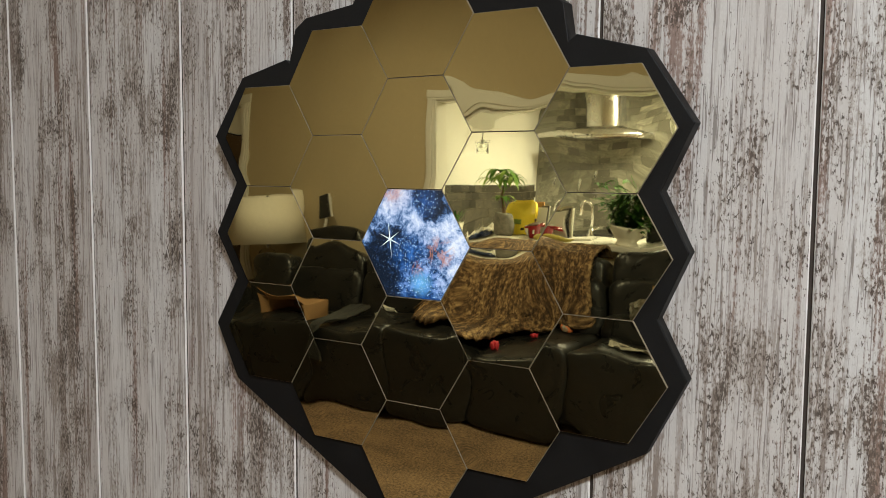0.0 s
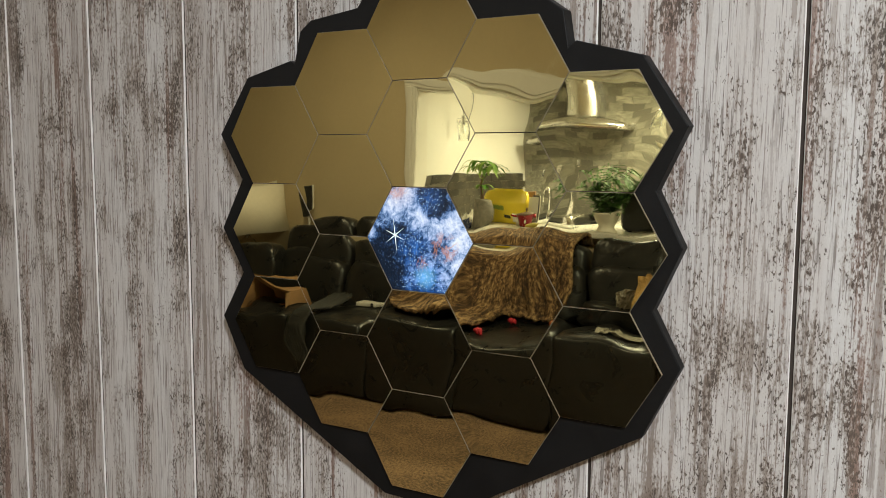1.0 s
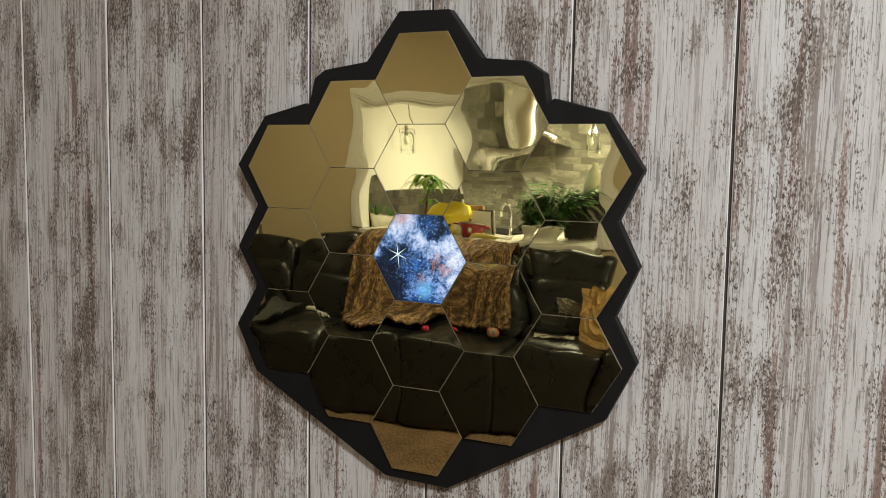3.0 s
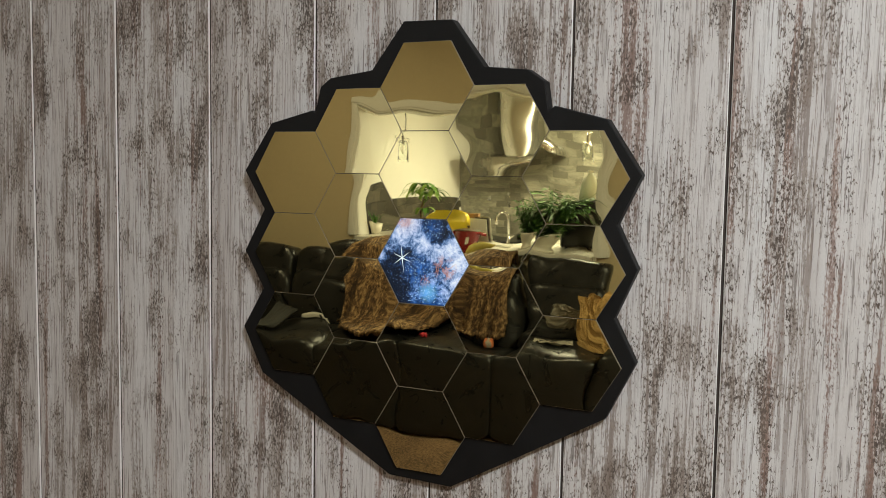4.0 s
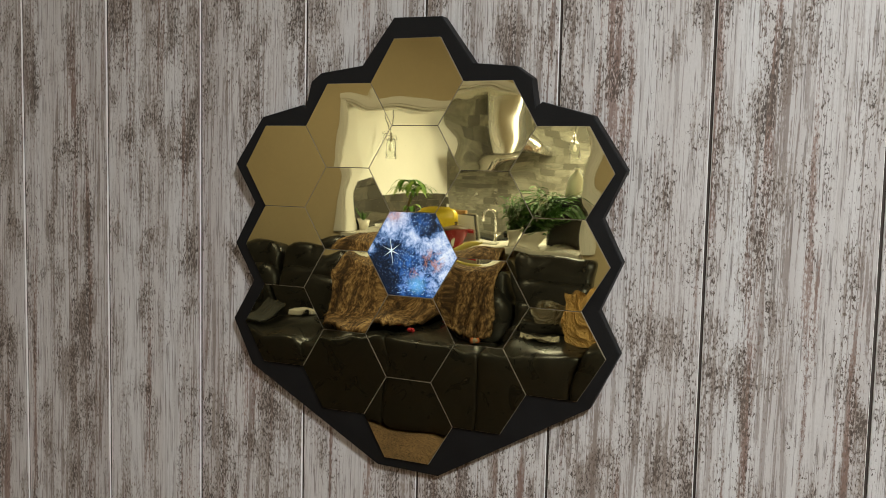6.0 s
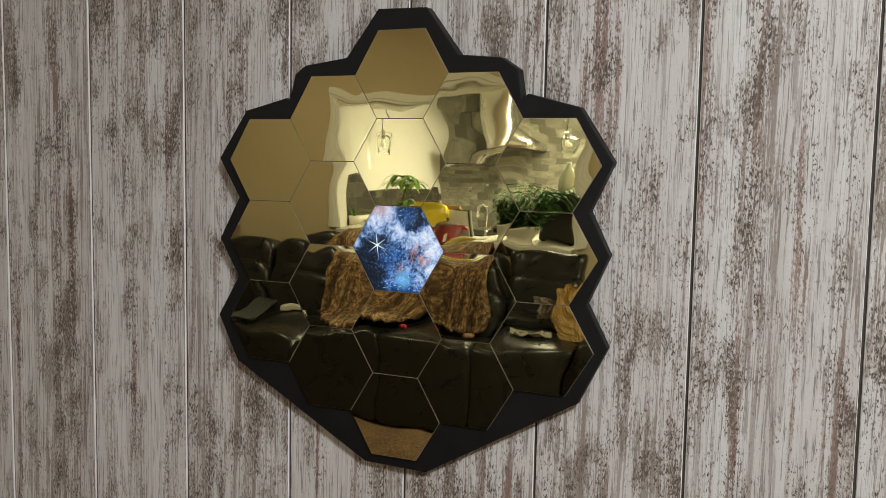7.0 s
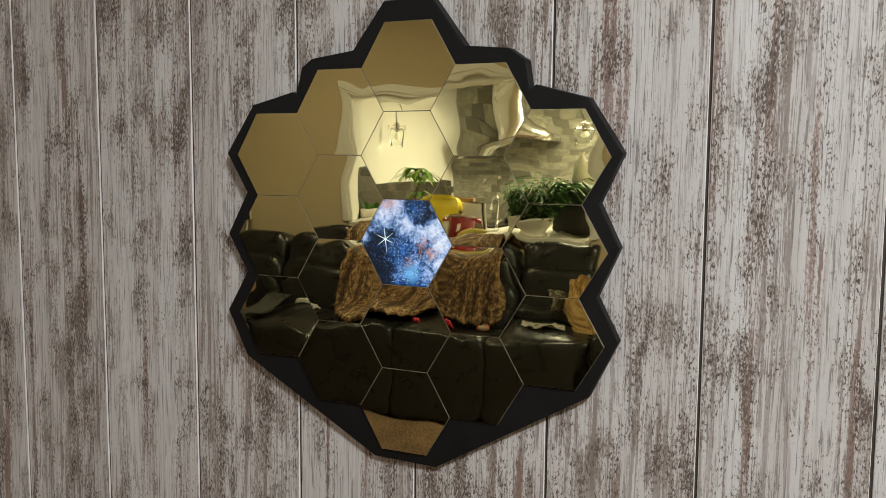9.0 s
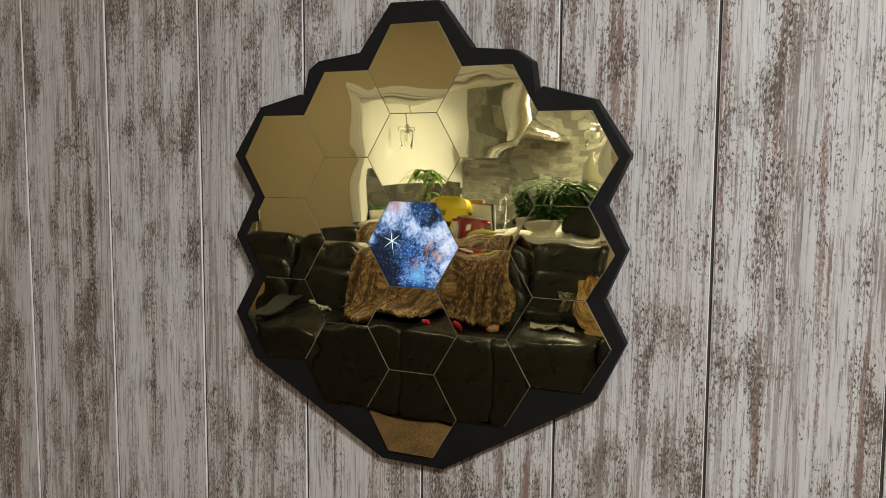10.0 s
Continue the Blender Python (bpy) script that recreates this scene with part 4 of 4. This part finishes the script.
part("tub", lathe([(0.026, 0), (0.034, 0.055), (0.031, 0.055), (0.024, 0.006)], 24), WHITEPL, t, smooth=True)

# ---- lamp, side table and stand beyond the sofa ----
t = thing("side_table", "small dark wooden side table with an open shelf", "table", (-3.86, -3.93, 0))
part("tabletop", box(-0.25, 0.25, -0.25, 0.25, 0.53, 0.56, 0.006), WOODBROWN, t)
part("shelf", box(-0.23, 0.23, -0.23, 0.23, 0.18, 0.20, 0.004), WOODBROWN, t)
for x in (-0.22, 0.22):
    for y in (-0.22, 0.22):
        part("leg", box(x - 0.02, x + 0.02, y - 0.02, y + 0.02, 0, 0.529, 0.004), WOODBROWN, t)
t = thing("table_lamp", "table lamp with a glass base and cream fabric shade, unlit", "lamp", (-3.74, -3.91, 0.561))
part("base", lathe([(0.07, 0), (0.075, 0.015), (0.06, 0.03), (0.075, 0.10), (0.085, 0.2), (0.06, 0.28), (0.022, 0.31), (0.018, 0.33)], 28), GLASS, t, smooth=True)
part("stem", tube([(0, 0, 0.30), (0, 0, 0.58)], 0.008, 10), STEEL, t)
part("shade", lathe([(0.33, 0.36), (0.262, 0.72), (0.259, 0.72), (0.327, 0.36)], 48), SHADE, t, smooth=True)
part("finial", lathe([(0.01, 0.58), (0.014, 0.70), (0.001, 0.725)], 12), STEEL, t)
t = thing("tablet_stand", "black tablet on a thin pale floor stand behind the sofa", "tablet", (-3.25, -4.08, 0))
part("pole", tube([(0, 0, 0.01), (0, 0, 1.0), (0.0, 0.01, 1.10)], 0.009, 8), TRIM, t)
part("base_plate", lathe([(0.11, 0.0), (0.11, 0.012), (0.02, 0.02)], 24), BLACK, t)
sc = part("tablet", box(-0.045, 0.045, -0.006, 0.006, -0.09, 0.09, 0.003), BLACK, t)
sc.matrix_basis = pose(-0.01, 0.02, 1.14, 0, -10, 0)
part("tablet_edge", box(0.0455, 0.060, -0.006, 0.006, -0.09, 0.09, 0.002), TRIM, sc)

# ---- things on the sofa ----
SEAT = 0.538


def open_carton(w, d, h, m):
    """A carton lying on its side, open to the room: w and d half its mouth, h its depth."""
    t = thing("cardboard_box", "open brown cardboard box lying sideways on the sofa seat", "box")
    t.matrix_world = m
    g = 0.006
    part("bottom", box(-w, w, -d, d, 0, g), CARD, t)
    for a, b in ((d - g, d), (-d, -d + g)):
        part("side", box(-w, w, a, b, g, h), CARD, t)
    for sx in (-1, 1):
        part("side", box(min(sx * w, sx * (w - g)), max(sx * w, sx * (w - g)), -d + g, d - g, g, h), CARD, t)
    f = part("flap", box(0.004, w * 2 - 0.004, -0.003, 0.003, 0, 0.07), CARD, t)
    f.matrix_basis = pose(-w, -d, h, 35)
    f = part("flap", box(-0.003, 0.003, -d + 0.004, d - 0.004, 0, 0.10), CARD, t)
    f.matrix_basis = pose(w, 0, h, 0, 35)
    f = part("flap", box(-0.003, 0.003, -d + 0.004, d - 0.004, 0, 0.08), CARD, t)
    f.matrix_basis = pose(-w, 0, h, 0, -12)


open_carton(0.18, 0.065, 0.22, pose(-2.86, -3.37, SEAT + 0.066, -90, 0, 6))
for k, (x, z) in enumerate(((-2.02, 1.36), (-1.83, 1.42), (-1.82, 1.28))):
    t = thing("wall_hook", "small steel hook on the tiled kitchen wall", "hook", (x, KY + 0.016, z), group="kitchen wall hooks")
    part("plate", box(-0.014, 0.014, 0, 0.006, -0.04, 0.04, 0.002), STEEL, t)
    part("prong", tube([(0, 0.005, -0.01), (0, 0.04, -0.03), (0, 0.055, -0.02), (0, 0.058, 0.0)], 0.006, 8), STEEL, t)
t = thing("white_gadget", "white plastic gadget with a cable lying on the seat", "gadget", (-2.30, -3.50, SEAT + 0.012), 10)
part("body", box(-0.085, 0.085, -0.04, 0.04, 0, 0.035, 0.008, 3), WHITEPL, t)
part("clip", box(0.05, 0.065, 0.039, 0.045, 0.0, 0.034, 0.002), BLACK, t)
part("cable", tube([(0.084, 0, 0.02), (0.13, 0.01, 0.022), (0.16, 0.03, 0.008)], 0.004, 6), WHITEPL, t)


def cloth(w, d, seed, amp, at, turn, name, label, cat, mat, thick=0.004):
    bm = bmesh.new()
    n = 28
    g = []
    for i in range(n + 1):
        row = []
        for j in range(n + 1):
            u, v = i / n - 0.5, j / n - 0.5
            h = amp * abs(noise.noise(Vector((u * 4 + seed, v * 4, seed)))) + 0.6 * amp * abs(noise.noise(Vector((u * 9, v * 9 + seed, seed))))
            row.append(bm.verts.new((u * w + 0.3 * h, v * d * (1 - 0.35 * abs(u)), h)))
        g.append(row)
    for a, b in zip(g, g[1:]):
        for j in range(n):
            bm.faces.new((a[j], b[j], b[j + 1], a[j + 1]))
    ob = part(name, bm, mat, smooth=False)
    md = ob.modifiers.new("thick", "SOLIDIFY")
    md.thickness, md.offset = thick, 1
    ob.matrix_world = pose(*at, *turn)
    return tagged(ob, label, cat)


def draped_cloth():
    """A narrow cloth that lies bunched on the seat and hangs over its front edge."""
    bm = bmesh.new()
    path = [(-3.42, 0.60), (-3.34, 0.59), (-3.24, 0.575), (-3.14, 0.562), (-3.06, 0.552), (-3.005, 0.53), (-2.985, 0.47), (-2.985, 0.40), (-2.988, 0.33), (-2.990, 0.27)]
    nu, steps, rows = 26, 4, []
    for j in range((len(path) - 1) * steps + 1):
        k, f = divmod(j, steps)
        a, b = path[k], path[min(k + 1, len(path) - 1)]
        g = j / ((len(path) - 1) * steps)
        y, z = a[0] + (b[0] - a[0]) * f / steps, a[1] + (b[1] - a[1]) * f / steps
        row = []
        for i in range(nu + 1):
            u = i / nu - 0.5
            w = 0.16 - 0.08 * g + 0.05 * math.sin(g * 9)
            fold = 0.030 * abs(math.sin(u * 20 + 3 * noise.noise(Vector((g * 3, u, 0))))) + 0.035 * max(0.0, 0.45 - g) * (1 + noise.noise(Vector((u * 7, g * 8, 3))))
            row.append(bm.verts.new((-2.46 + u * w - 0.06 * g + 0.02 * math.sin(g * 7), y + (fold if g > 0.55 else 0.0), z + (0.0 if g > 0.55 else fold))))
        rows.append(row)
    for a, b in zip(rows, rows[1:]):
        for i in range(nu):
            bm.faces.new((a[i], a[i + 1], b[i + 1], b[i]))
    return bm


rag = part("cloth", draped_cloth(), GREYCL, smooth=True)
md = rag.modifiers.new("thick", "SOLIDIFY")
md.thickness, md.offset = 0.004, 1
tagged(rag, "crumpled dark grey cloth hanging over the sofa seat's edge", "cloth")


def petals(name, label, cat, at, n, size, mats, turn=0):
    t = thing(name, label, cat, at, turn)
    for k in range(n):
        a = 2 * math.pi * k / n
        bm = pillow(size, size * 0.45, size * 0.9, 2.3, 4, 0.12, k * 1.3)
        pt = part("petal", bm, mats[k % len(mats)], t, smooth=True)
        pt.matrix_basis = pose(0.45 * size * math.cos(a), 0.45 * size * math.sin(a), size * 0.45, 20 * math.sin(a), -25 * math.cos(a), math.degrees(a) + 90)
    return t


petals("artificial_flower", "small bright red fabric flower head on the seat", "flower", (-1.32, -3.15, SEAT + 0.006), 3, 0.036, [PINK])
petals("artificial_flower", "small bright red fabric flower head on the seat", "flower", (-1.23, -3.44, SEAT + 0.012), 3, 0.034, [PINK])
petals("artificial_flower", "orange and cream fabric rose on the sofa seat", "flower", (-0.99, -3.46, SEAT + 0.012), 6, 0.045, [ORANGE, PAPER, ORANGE], 20)


def crumpled_bag():
    """A standing paper bag, open and crushed at the top."""
    bm = bmesh.new()
    rings, seg = 20, 56
    rows = []
    for j in range(rings + 1):
        f = j / rings
        row = []
        for i in range(seg):
            a = 2 * math.pi * i / seg
            q = max(abs(math.cos(a)), abs(math.sin(a)))
            k = (0.8 / q + 0.2) * (1 + 0.10 * f)
            q3 = Vector((math.cos(a) * 2.2, math.sin(a) * 2.2, f * 3))
            w = 1 + 0.26 * (0.3 + f) * noise.noise(q3) + 0.14 * noise.noise(q3 * 2.6) + 0.06 * noise.noise(q3 * 6)
            row.append(bm.verts.new((0.13 * k * w * math.cos(a), 0.09 * k * w * math.sin(a), 0.36 * f + 0.09 * f * noise.noise(Vector((math.cos(a) * 1.7, math.sin(a) * 1.7, 9))))))
        rows.append(row)
    for a, b in zip(rows, rows[1:]):
        for i in range(seg):
            bm.faces.new((a[i], a[(i + 1) % seg], b[(i + 1) % seg], b[i]))
    bm.faces.new(rows[0][::-1])
    return bm


bag = part("paper_bag", crumpled_bag(), KRAFT)
md = bag.modifiers.new("thick", "SOLIDIFY")
md.thickness = 0.002
bag.matrix_world = pose(-0.29, -3.33, SEAT + 0.0, 0, 0, 18) @ Matrix.Scale(0.8, 4)
tagged(bag, "crumpled tan paper bag standing on the sofa end", "bag")
cloth(0.20, 0.22, 5.1, 0.022, (-0.50, -3.44, SEAT + 0.11), (66, 0, 10), "sheet_of_paper", "crumpled printed sheet of paper propped by the bag", "paper", PAPER, 0.001)
cloth(0.24, 0.16, 7.4, 0.03, (-0.56, -3.24, SEAT + 0.006), (4, 0, -12), "sheet_of_paper", "crumpled grey sheet of paper lying on the seat", "paper", PAPER, 0.001)
cloth(0.26, 0.20, 3.3, 0.07, (-2.06, -4.50, BAR + 0.003), (0, 0, 25), "plastic_bag", "crumpled white plastic bag lying on the bar", "bag", WHITEPL, 0.002)
cloth(0.14, 0.12, 6.3, 0.05, (-2.02, -4.34, BAR + 0.003), (0, 0, -15), "wrapper", "small crumpled dark blue wrapper on the bar", "wrapper", plain("dark_blue_film", (0.02, 0.035, 0.11), 0.35, vary=0.3), 0.002)
